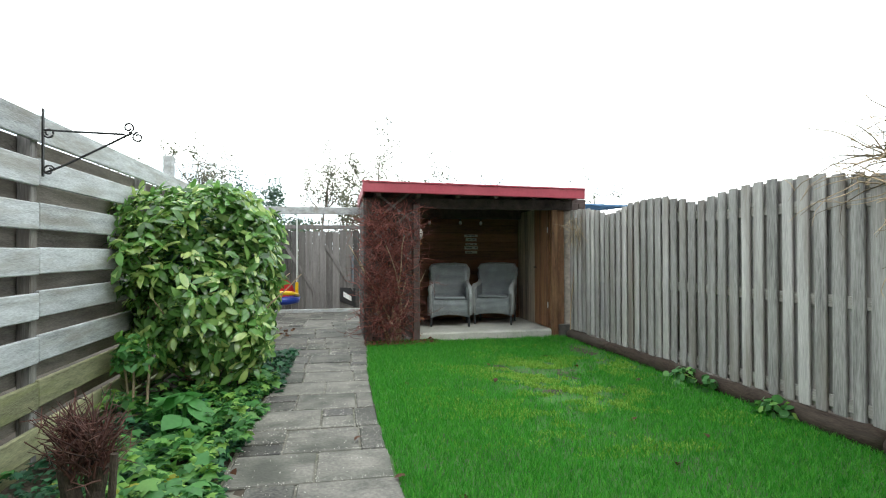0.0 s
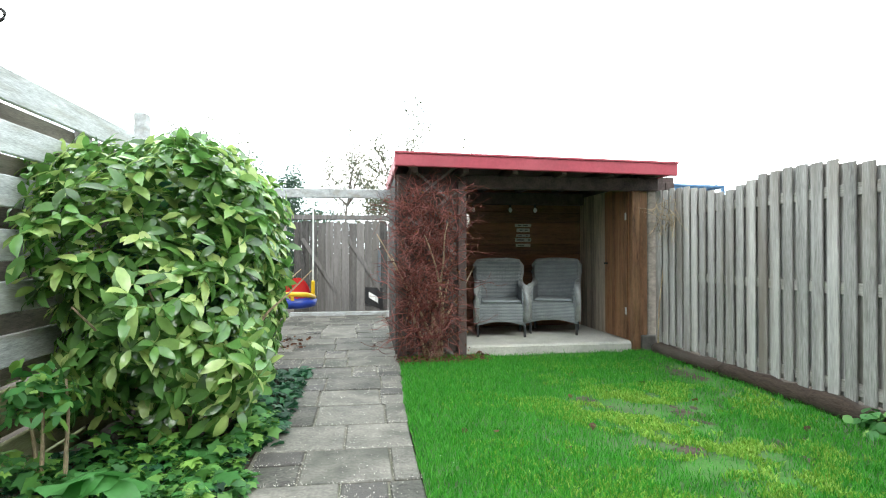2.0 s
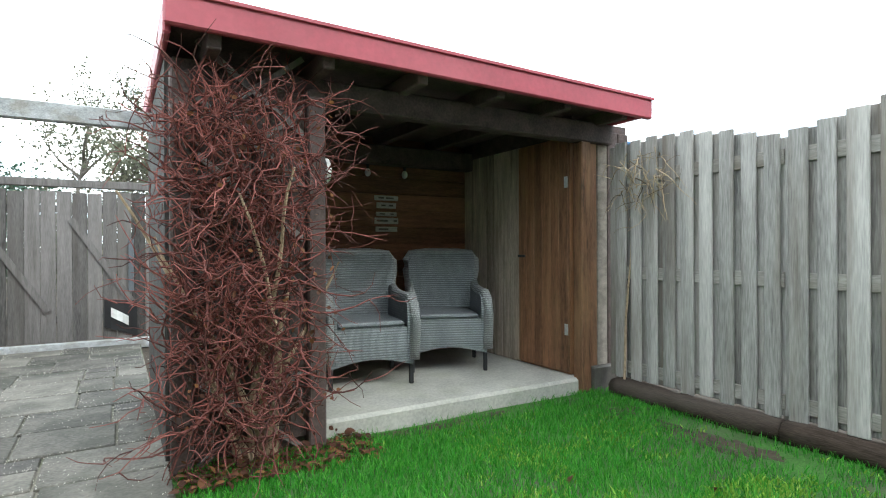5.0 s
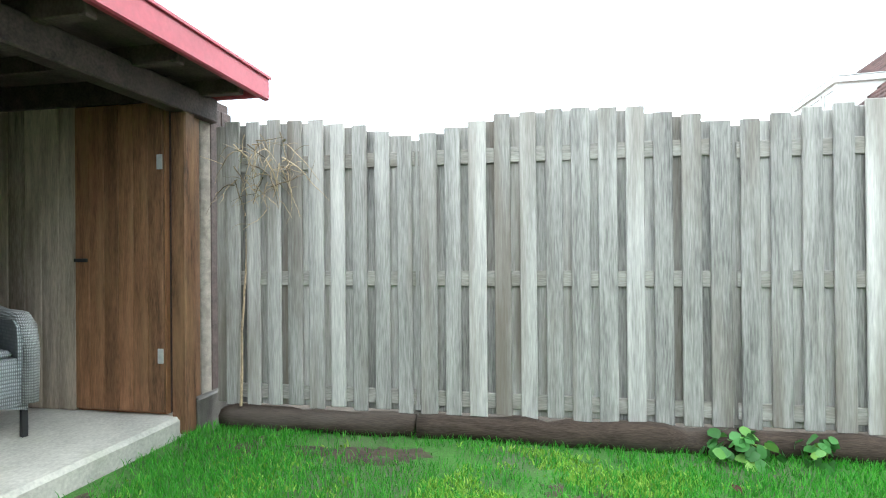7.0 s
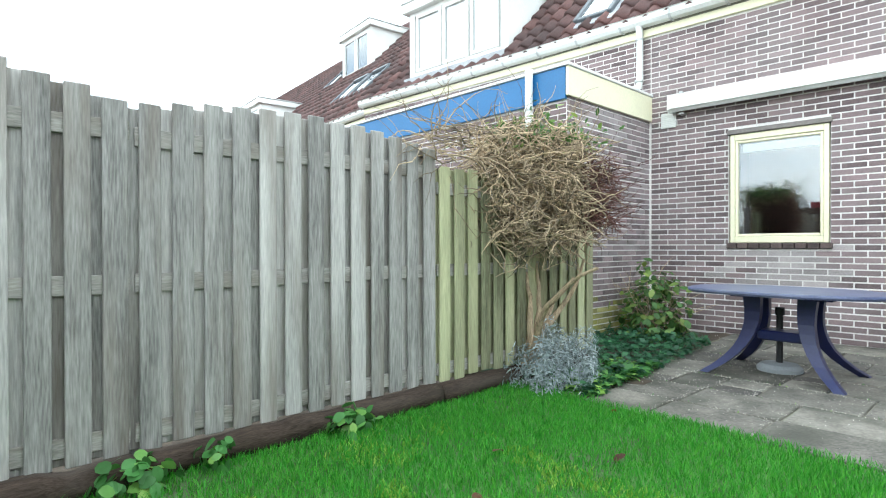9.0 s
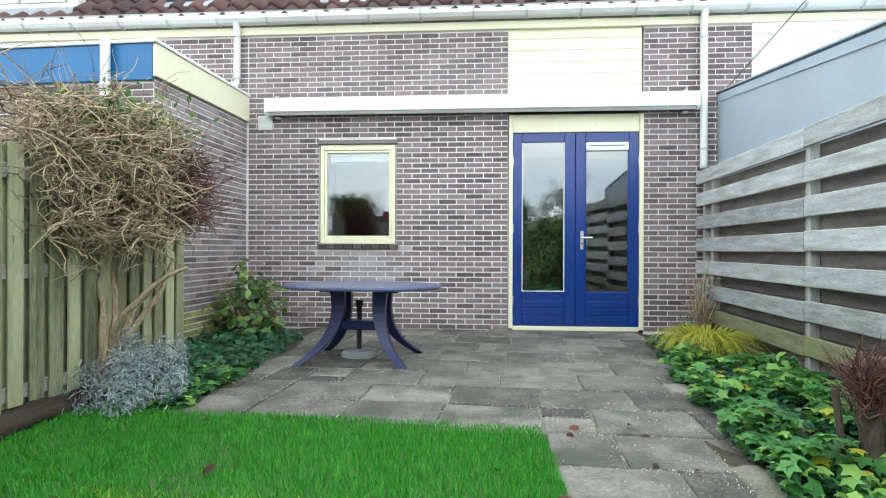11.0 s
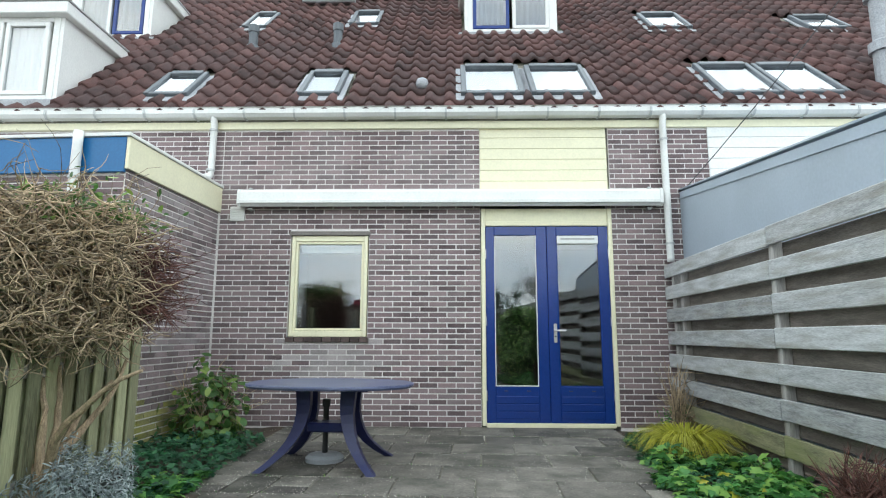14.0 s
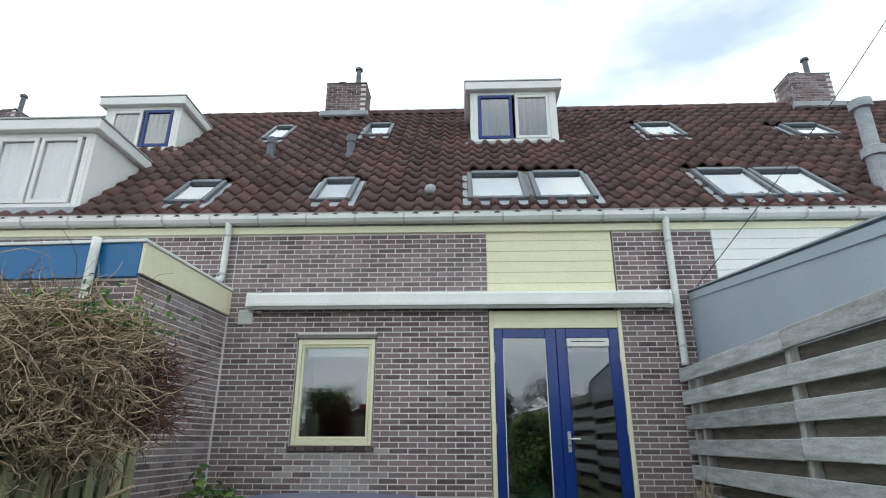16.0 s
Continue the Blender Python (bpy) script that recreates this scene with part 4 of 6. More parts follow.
# ---- horizontal plank fence ----
plank_fence = thing("plank_fence", (0, 0, 0), "weathered grey horizontal plank fence with gaps", "fence", kind="structure")
for y in (0.05, 0.30, 2.20, 3.55, 5.05, 6.78, 8.05, 9.4):
    part("post", Shape().box(-0.105, -0.032, y - 0.035, y + 0.035, -0.3, 1.83, bevel=0.006), FENCEWOOD, plank_fence, "grey square fence post")
BAYS = ((-0.14, 2.20, 1.858, 0.2555), (2.20, 3.55, 1.862, 0.2550), (3.55, 5.05, 1.918, 0.2460), (5.05, 8.05, 1.922, 0.2450), (8.05, 9.60, 1.922, 0.2450))
for a, b, top, pitch in BAYS:
    for k in range(8):
        z1 = top - pitch * k
        sag = 0.003 * math.sin(k * 2.1 + a)
        part("plank", Shape().box(-0.030, -0.004, a + 0.003, b - 0.003, z1 - 0.148 + sag, z1 + sag, bevel=0.005), GREENWOOD if k >= 6 else GREYWOOD, plank_fence)
        if k < 7:
            # rear planks: shade seen through the gaps is put into their darker wood
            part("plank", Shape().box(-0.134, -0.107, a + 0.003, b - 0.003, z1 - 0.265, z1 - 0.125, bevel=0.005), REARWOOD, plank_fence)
part("baseboard", Shape().box(-0.10, -0.034, 0.35, 9.5, -0.25, 0.03, bevel=0.006), GREENWOOD, plank_fence, "mossy base board")
solid("tall_post", Shape().box(-0.20, -0.11, 7.84, 7.95, -0.3, 2.19, bevel=0.008), GREYWOOD, "weathered post standing behind the plank fence", "post")
bracket = thing("hanging_basket_bracket", (0.0, 5.07, 1.60), "black wrought iron hanging basket bracket on the fence", "bracket")


def scroll(cx, cz, r, start, turns):
    return [(cx + r * (1 - 0.55 * f) * math.cos(start + turns * 6.283 * f), 0, cz + r * (1 - 0.55 * f) * math.sin(start + turns * 6.283 * f)) for f in np.linspace(0, 1, 16)]


part("back_bar", Shape().box(-0.003, 0.005, -0.008, 0.008, -0.02, 0.36), IRON, bracket)
part("top_arm", Shape().tube([(0.004, 0, 0.24), (0.20, 0, 0.235), (0.42, 0, 0.23)], 0.006, 6), IRON, bracket)
part("brace", Shape().tube([(0.01, 0, 0.0), (0.12, 0, 0.05), (0.30, 0, 0.15), (0.46, 0, 0.24)], 0.006, 6), IRON, bracket)
for cx, cz, st in ((0.03, 0.015, 0.0), (0.03, 0.225, 3.1), (0.44, 0.27, -1.5), (0.49, 0.215, 1.6)):
    part("scroll", Shape().tube(scroll(cx, cz, 0.03, st, 1.2), 0.005, 6), IRON, bracket)

# ---- board fence with scalloped panels ----
FX = 4.75
fence = thing("board_fence", (FX, 0, 0), "weathered scalloped fence of upright overlapping boards", "fence", kind="structure")
JOINTS = (8.72, 7.58, 6.00, 4.26, 2.42)


def top_at(y):
    for b, a in zip(JOINTS, JOINTS[1:]):
        if a <= y <= b:
            f = (y - a) / (b - a)
            if b == JOINTS[0]:
                return 1.585 + 0.132 * math.sin(min(f * 1.45, 1.0) * math.pi * 0.5)
            if a == JOINTS[-1]:
                return 1.50
            return 1.585 + (0.12 if b > 6.5 else 0.085) * math.sin(math.pi * f)
    return 1.6


rnd = random.Random(4)
for b, a in zip(JOINTS, JOINTS[1:]):
    n = round((b - a) / 0.132)
    step = (b - a) / n
    wood = FENCEGREEN if a == JOINTS[-1] else FENCEWOOD
    for k in range(n):
        y = a + (k + 0.5) * step
        t = top_at(y) + rnd.uniform(-0.008, 0.008)
        w = step * rnd.uniform(0.64, 0.72)
        d = rnd.uniform(-0.003, 0.003)
        part("board", Shape().box(-0.040 + d, -0.022 + d, y - w / 2, y + w / 2, 0.115 + rnd.uniform(-0.012, 0.012), t, bevel=0.004), wood, fence)
        y2 = y + step / 2
        part("board", Shape().box(-0.004, 0.014, y2 - step * 0.465, y2 + step * 0.465, 0.115, top_at(min(y2, b - 0.01)) - 0.01, bevel=0.004), wood, fence)
    for z in (0.19, 0.83, 1.475 if b > 6.5 else 1.455 if wood is FENCEWOOD else 1.36):
        part("rail", Shape().box(-0.0205, -0.0055, a + 0.01, b - 0.01, z - 0.040, z + 0.040, bevel=0.003), RAILWOOD, fence)
    part("post", Shape().box(0.0155, 0.095, a - 0.036, a + 0.036, -0.3, 1.56, bevel=0.006), FENCEWOOD, fence)
    part("base_log", Shape().tube([(-0.045 + rnd.uniform(-0.008, 0.008), yy, 0.045 + rnd.uniform(-0.008, 0.008)) for yy in np.linspace(a + 0.01, b - 0.01, 15)], [0.068 + rnd.uniform(-0.010, 0.008) for _ in range(15)], 9), BASEWOOD, fence, "rotting round base log", smooth=True)
    for yy in (a + 0.05, a - 0.05):
        part("metal_clip", Shape().box(-0.0235, -0.0205, yy - 0.02, yy + 0.02, 1.455, 1.48), OFFWHITE, fence, "pale metal clip")

# ---- shed ----
slab = solid("shed_slab", Shape().box(2.50, 4.56, 8.84, 10.5, -0.25, 0.095, bevel=0.02), CONCRETE, "worn pale concrete floor slab of the open shed", "slab", kind="structure")
solid("shed_footing", Shape().box(1.93, 2.50, 8.90, 10.5, -0.25, 0.03, bevel=0.01), CONCRETE, "concrete strip under the shed wall", "slab", kind="structure")
shed = thing("shed", (0, 0, 0), "open dark wooden garden shed with a red roof edge", "shed", kind="structure")
part("roof_deck", Shape().box(1.93, 4.80, 8.54, 10.6, 1.955, 2.00, bevel=0.005), DARKWOOD, shed, "dark flat roof deck")
part("front_fascia", Shape().box(1.90, 4.84, 8.49, 8.53, 1.885, 2.022, bevel=0.008), RED, shed, "faded red front roof trim")
part("side_fascia", Shape().box(1.90, 1.93, 8.53, 10.62, 1.885, 2.022, bevel=0.008), RED, shed, "faded red side roof trim")
part("side_fascia", Shape().box(4.805, 4.84, 8.53, 10.62, 1.885, 2.022, bevel=0.008), RED, shed, "faded red side roof trim")
part("trim_strip", Shape().box(1.895, 4.845, 8.478, 8.489, 2.008, 2.028, bevel=0.003), RED, shed)
part("beam", Shape().box(1.95, 4.80, 8.80, 8.90, 1.74, 1.88, bevel=0.008), DARKWOOD, shed, "dark front beam")
for x in np.linspace(2.1, 4.65, 6):
    part("rafter", Shape().box(x - 0.03, x + 0.03, 8.56, 10.5, 1.86, 1.953, bevel=0.006), DARKWOOD, shed)
part("inner_beam", Shape().box(2.0, 4.75, 10.16, 10.28, 1.70, 1.855, bevel=0.008), DARKWOOD, shed)
for x in (2.60, 1.985, 4.54):
    part("post", Shape().box(x - 0.045, x + 0.045, 8.80 if x > 3 else 8.72, 8.89 if x > 3 else 8.81, 0.0 if x < 4 else 0.0, 1.74 if x > 3 else 1.80, bevel=0.008), DARKWOOD if x < 4 else BROWNWOOD, shed, "dark square post")
part("back_lining", Shape().box(1.98, 4.60, 10.335, 10.36, 0.03, 1.95), BACKWOOD, shed)
part("side_lining", Shape().box(1.925, 1.942, 8.85, 10.32, 0.03, 1.88), GATEWOOD, shed)
part("wall_lining", Shape().box(4.545, 4.575, 8.93, 10.33, 0.10, 1.93), DARKWOOD, shed)
part("cheek_lining", Shape().box(4.585, 5.02, 8.875, 8.90, 0.0, 1.90), DARKWOOD, shed)
# back wall of level boards
for k in range(13):
    part("back_board", Shape().box(1.97, 4.60, 10.30, 10.33, 0.06 + k * 0.141, 0.198 + k * 0.141, bevel=0.005), BACKWOOD, shed)
# left wall of level boards
for k in range(13):
    part("side_board", Shape().box(1.945, 1.972, 8.82, 10.32, 0.03 + k * 0.141, 0.168 + k * 0.141, bevel=0.005), GATEWOOD if k % 3 else DARKWOOD, shed)
# right wall: faded boards, then the plank door
for k in range(7):
    part("wall_board", Shape().box(4.505, 4.53, 9.50 + k * 0.115, 9.612 + k * 0.115, 0.097, 1.90, bevel=0.004), PALEWOOD, shed)
shed_door = part("shed_door", Shape().box(4.512, 4.54, 8.93, 9.49, 0.10, 1.80), BROWNWOOD, shed, "closed brown plank door")
for k in range(6):
    part("door_plank", Shape().box(4.488, 4.511, 8.935 + k * 0.0925, 9.024 + k * 0.0925, 0.115, 1.79, bevel=0.004), BROWNWOOD, shed_door)
for z in (0.42, 1.47):
    part("hinge", Shape().box(4.482, 4.487, 8.93, 8.965, z - 0.04, z + 0.04, bevel=0.002), ZINC, shed_door, "grey hinge")
part("latch", Shape().box(4.470, 4.487, 9.40, 9.48, 0.93, 0.95, bevel=0.003), IRON, shed_door, "small iron latch")
part("door_head", Shape().box(4.495, 4.54, 8.90, 10.3, 1.80, 1.94, bevel=0.005), DARKWOOD, shed)
# narrow cheek between the door post and the fence
for k, (xa, xb, mat) in enumerate(((4.595, 4.685, BROWNWOOD), (4.69, 4.79, REARWOOD), (4.795, 4.90, DARKWOOD), (4.905, 5.01, DARKWOOD))):
    part("cheek_board", Shape().box(xa, xb, 8.845, 8.87, 0.16, 1.84, bevel=0.004), mat, shed)
part("concrete_foot", Shape().box(4.60, 5.0, 8.80, 8.93, -0.2, 0.165, bevel=0.01), DARKPAVER, shed, "grey concrete foot")
# front screen that carries the climber
for k in range(6):
    part("screen_board", Shape().box(2.035 + k * 0.087, 2.118 + k * 0.087, 8.765, 8.785, 0.06, 1.78, bevel=0.004), DARKWOOD, shed)
for a in range(7):
    for s in (1, -1):
        z = 0.10 + a * 0.26
        m = Matrix.Translation((2.295, 8.75 - 0.006 * s, z + 0.1)) @ Matrix.Rotation(radians(38 * s), 4, "Y")
        part("trellis_lath", Shape().box(-0.31, 0.31, -0.005, 0.005, -0.014, 0.014, m), GATEWOOD, shed)
for piece in shed.children:
    if piece.name.split(".")[0] in ("front_fascia", "trim_strip", "roof_deck"):
        for v in piece.data.vertices:
            v.co.z += (3.6 - v.co.x) * 0.016
clock = thing("wall_clock", (2.66, 8.72, 1.40), "round white thermometer dial on the shed post", "thermometer")
part("dial", Shape().tube([(0, 0, 0), (0, -0.02, 0)], 0.07, 20), WHITE, clock)
part("rim", Shape().tube([(0, -0.021, 0), (0, -0.026, 0)], 0.06, 20), OFFWHITE, clock)
clock.matrix_basis = pose(2.653, 8.79, 1.40, 0, 0, 90)
sign = thing("wall_sign", (3.705, 10.295, 1.12), "sign of five washed boards with dark lettering", "sign")
for k, (w, h, bars) in enumerate(((0.22, 0.042, ((-0.07, 0.05), (0.01, 0.07))), (0.18, 0.048, ((-0.05, 0.04), (0.02, 0.04))), (0.19, 0.035, ((-0.06, 0.05), (0.03, 0.03))), (0.22, 0.052, ((-0.06, 0.1), (0.06, 0.03))), (0.20, 0.042, ((-0.05, 0.09),)))):
    z = 0.29 - k * 0.066
    b = part("sign_board", Shape().box(-w / 2, w / 2, -0.012, 0.0, z, z + h, bevel=0.003), SIGNWOOD, sign)
    for x, l in bars:
        part("lettering", Shape().box(x - l / 2 + 0.02, x + l / 2 + 0.02, -0.0145, -0.0125, z + h * 0.35, z + h * 0.65), LETTER, b)
for x in (3.02, 3.52, 3.86):
    bl = thing("light_bulb", (x, 10.25, 1.62), "small pale bulb hanging under the shed beam", "bulb", "bulbs")
    part("bulb", Shape().lathe([(0.008, 0.05), (0.022, 0.03), (0.026, 0.01), (0.018, -0.012), (0.006, -0.02)], (0, 0, 0), 12), OFFWHITE, bl, smooth=True)
    part("socket", Shape().tube([(0, 0, 0.045), (0, 0, 0.09)], 0.012, 8), BLACK, bl)


# ---- wicker chairs ----
def wicker_chair(at, turn, label):
    ob = thing("wicker_armchair", at, label, "chair", "wicker armchairs in the shed", turn=turn)
    # local: front is -y, width 0.62, depth 0.66
    base = Shape()
    rows = []
    for z, ins in ((0.13, 0.012), (0.22, 0.0), (0.33, 0.0), (0.385, 0.008)):
        row = []
        pts = [(-0.29 + ins, -0.30 + ins), (0.29 - ins, -0.30 + ins), (0.29 - ins, 0.27 - ins), (-0.29 + ins, 0.27 - ins)]
        for i in range(4):
            a, b = pts[i], pts[(i + 1) % 4]
            for k in range(8):
                f = k / 8
                x, y = a[0] + (b[0] - a[0]) * f, a[1] + (b[1] - a[1]) * f
                arch = 0.05 * math.sin(math.pi * f) if z < 0.2 else 0.0
                row.append((x, y, z + arch))
        rows.append(row + [row[0]])
    base.grid(rows)
    base.add([(-0.28, -0.29, 0.385), (0.28, -0.29, 0.385), (0.28, 0.26, 0.385), (-0.28, 0.26, 0.385)], [(0, 1, 2, 3)])
    base.add([(-0.28, -0.29, 0.18), (0.28, -0.29, 0.18), (0.28, 0.26, 0.18), (-0.28, 0.26, 0.18)], [(3, 2, 1, 0)])
    part("seat_base", base, WICKER, ob)
    part("cushion", Shape().box(-0.225, 0.225, -0.285, 0.17, 0.387, 0.425, bevel=0.018), WICKER, ob, "woven seat top")
    back, fr = [], []
    for z, half, lean in ((0.10, 0.275, 0.24), (0.40, 0.275, 0.25), (0.55, 0.27, 0.265), (0.66, 0.265, 0.285), (0.78, 0.275, 0.30), (0.86, 0.265, 0.312)):
        fr.append([(x, lean - 0.035 - 0.07 * (abs(x) / half) ** 3 * (1 if z > 0.4 else 0.2), z + 0.012 * math.cos(x * 5)) for x in np.linspace(-half, half, 13)])
        back.append([(x, lean + 0.035 - 0.03 * (abs(x) / half) ** 3, z + 0.012 * math.cos(x * 5)) for x in np.linspace(half, -half, 13)])
    b = Shape()
    loop = [f + k + [f[0]] for f, k in zip(fr, back)]
    b.grid(loop)
    b.add(fr[-1] + back[-1], [tuple(range(26))])
    part("backrest", b, WICKER, ob, smooth=True)
    part("back_edge", Shape().tube([(-0.275, 0.21, 0.42), (-0.272, 0.215, 0.55), (-0.275, 0.235, 0.66), (-0.29, 0.235, 0.74), (-0.29, 0.25, 0.81), (-0.255, 0.285, 0.865), (-0.12, 0.30, 0.88), (0.12, 0.30, 0.88), (0.255, 0.285, 0.865), (0.29, 0.25, 0.81), (0.29, 0.235, 0.74), (0.275, 0.235, 0.66), (0.272, 0.215, 0.55), (0.275, 0.21, 0.42)], 0.030, 8), WICKERTRIM, ob, "rolled pale wicker edge", smooth=True)
    for s in (-1, 1):
        prof = [(-0.30, 0.18), (-0.305, 0.45), (-0.29, 0.535), (-0.24, 0.565), (-0.10, 0.56), (0.08, 0.57), (0.20, 0.60), (0.24, 0.60), (0.24, 0.18)]
        part("armrest", Shape().prism(prof, "x", s * 0.235, s * 0.295), WICKER, ob)
        part("arm_edge", Shape().tube([(s * 0.285, -0.305, 0.17), (s * 0.29, -0.31, 0.42), (s * 0.285, -0.29, 0.53), (s * 0.278, -0.235, 0.572), (s * 0.27, -0.05, 0.572), (s * 0.27, 0.12, 0.585), (s * 0.27, 0.22, 0.62)], 0.036, 8), WICKERTRIM, ob, "rolled pale wicker arm", smooth=True)
        for y in (-0.27, 0.22):
            part("leg", Shape().box(s * 0.27 - 0.014, s * 0.27 + 0.014, y - 0.014, y + 0.014, 0.0, 0.17, bevel=0.003), BLACK, ob, "thin black metal leg")
    return ob


wicker_chair((3.22, 9.64, 0.095), -10, "grey wicker wing armchair on the shed slab beside the climber")
wicker_chair((3.95, 9.74, 0.095), -24, "grey wicker wing armchair on the shed slab near the plank door")

# ---- yard behind: gate, low fence, pergola, swing ----
gate = thing("back_gate", (0, 12.80, 0), "dark weathered board gate with diagonal braces", "gate", kind="structure")
rnd = random.Random(9)
for k in range(13):
    x = 0.42 + k * 0.132
    part("board", Shape().box(x, x + rnd.uniform(0.124, 0.1305), -0.01, 0.012, 0.07, 1.60 + rnd.uniform(-0.02, 0.02), bevel=0.004), GATEWOOD, gate)
for z in (0.30, 0.85, 1.42):
    part("rail", Shape().box(0.42, 2.12, 0.014, 0.05, z - 0.035, z + 0.035, bevel=0.005), GATEWOOD, gate)
for x0, x1 in ((0.5, 1.2), (1.3, 1.95)):
    m = Matrix.Translation(((x0 + x1) / 2, -0.022, 0.85)) @ Matrix.Rotation(radians(58), 4, "Y")
    part("brace", Shape().box(-0.55, 0.55, -0.010, 0.010, -0.03, 0.03, m), GATEWOOD, gate)
part("top_beam", Shape().box(0.20, 2.30, -0.03, 0.05, 1.64, 1.72, bevel=0.006), GATEWOOD, gate)
part("sill", Shape().box(0.35, 2.2, -0.03, 0.05, -0.05, 0.055, bevel=0.006), GREYWOOD, gate)
part("drop_bolt", Shape().box(1.84, 1.89, -0.05, -0.024, 0.55, 1.12, bevel=0.006), DARKFRAME, gate, "long grey drop bolt")
flag = Shape().grid([[(1.62 + 0.30 * u, 12.765 - 0.012 * math.sin(6 * u + v), 0.20 + 0.28 * v - 0.12 * u + 0.10 * u * v) for u in np.linspace(0, 1, 6)] for v in np.linspace(0, 1, 6)])
fl = thing("small_banner", (0, 0, 0), "small dark banner with a white stripe on the gate", "banner")
part("cloth", flag, BLACK, fl)
part("stripe", Shape().grid([[(1.68 + 0.16 * u, 12.752 - 0.012 * math.sin(6 * u + v), 0.30 + 0.10 * v - 0.10 * u) for u in np.linspace(0, 1, 4)] for v in np.linspace(0, 1, 3)]), WHITE, fl, "white stripe")
side_fence = thing("low_board_fence", (0.30, 0, 0), "weathered upright board fence beside the yard", "fence", kind="structure")
for k in range(26):
    y = 9.75 + k * 0.117
    part("board", Shape().box(-0.02, 0.0, y, y + rnd.uniform(0.098, 0.11), 0.02, 1.58 + rnd.uniform(-0.02, 0.02), bevel=0.004), FENCEWOOD, side_fence)
for z in (0.35, 1.25):
    part("rail", Shape().box(-0.06, -0.022, 9.7, 12.8, z - 0.03, z + 0.03, bevel=0.004), FENCEWOOD, side_fence)
part("return_board", Shape().box(-0.33, -0.02, 9.62, 9.66, 0.0, 1.8), FENCEWOOD, side_fence)
pergola = thing("pergola_beam", (0, 9.80, 0), "weathered timber pergola beam on a post", "pergola")
part("beam", Shape().box(0.20, 1.98, -0.03, 0.03, 1.72, 1.825, bevel=0.006), GREYWOOD, pergola)
part("post", Shape().box(0.30, 0.385, -0.042, 0.042, -0.2, 1.72, bevel=0.006), GREYWOOD, pergola)
part("bolt", Shape().tube([(0.33, -0.036, 1.78), (0.33, -0.030, 1.78)], 0.012, 8), ZINC, pergola)
solid("lean_board", Shape().box(-0.02, 0.03, -0.22, 0.22, 0.0, 0.42, pose(0.47, 9.95, -0.02, 0, 14, 12), 0.006), CONCRETE, "grey paving slab leaning against the pergola post", "slab")
swing = thing("toddler_swing", (0.81, 9.74, 0.43), "red, yellow and blue plastic toddler swing on white ropes", "swing")
for x in (-0.205, 0.205):
    part("rope", Shape().tube([(x, 0, 0.30), (x * 1.02, 0, 0.8), (x, 0.02, 1.285)], 0.010, 7), ROPE, swing, "white rope")
    part("rope_holder", Shape().box(x - 0.022, x + 0.022, -0.022, 0.022, 0.08, 0.32, bevel=0.012), PLASTIC_YELLOW, swing, "yellow rope holder")
part("seat", Shape().lathe([(0.10, 0.0), (0.185, 0.02), (0.20, 0.08), (0.175, 0.085), (0.16, 0.04), (0.05, 0.025)], (0, 0, 0), 20), PLASTIC_BLUE, swing, "blue seat shell", smooth=True)
part("back", Shape().grid([[(0.15 * math.sin(a) * (1 - 0.25 * v * v), 0.06 + 0.11 * math.cos(a), 0.05 + 0.22 * v * (1 - 0.35 * math.sin(a) ** 2)) for a in np.linspace(-1.25, 1.25, 12)] for v in np.linspace(0, 1, 6)]), PLASTIC_RED, swing, "red seat back", smooth=True)
part("front_guard", Shape().tube([(-0.17, 0.0, 0.10), (-0.12, -0.14, 0.13), (0.0, -0.19, 0.14), (0.12, -0.14, 0.13), (0.17, 0.0, 0.10)], 0.022, 8).tube([(0, -0.19, 0.14), (0, -0.16, 0.05), (0, -0.12, 0.02)], 0.02, 8), PLASTIC_YELLOW, swing, "yellow safety bar", smooth=True)

for piece in swing.children:
    if not piece.name.startswith("rope"):
        for v in piece.data.vertices:
            v.co *= 1.28

# ---- plastic garden table ----
table = thing("garden_table", (3.42, 1.84, 0.0), "oval dark blue plastic garden table with splayed legs", "table", turn=-2)
tab = Shape()
ring = [(0.70 * math.copysign(abs(math.cos(a)) ** 0.85, math.cos(a)), 0.44 * math.copysign(abs(math.sin(a)) ** 0.85, math.sin(a))) for a in np.linspace(0, 2 * math.pi, 48, endpoint=False)]
rows = [[(x * s, y * s, z) for x, y in ring] for s, z in ((0.93, 0.615), (0.985, 0.618), (1.0, 0.632), (0.995, 0.645), (0.975, 0.650))]
tab.grid([r + [r[0]] for r in rows])
tab.add(rows[-1], [tuple(range(48))]).add(rows[0], [tuple(range(48))[::-1]])
part("tabletop", tab, TABLETOP, table, "blue-grey marbled oval top")
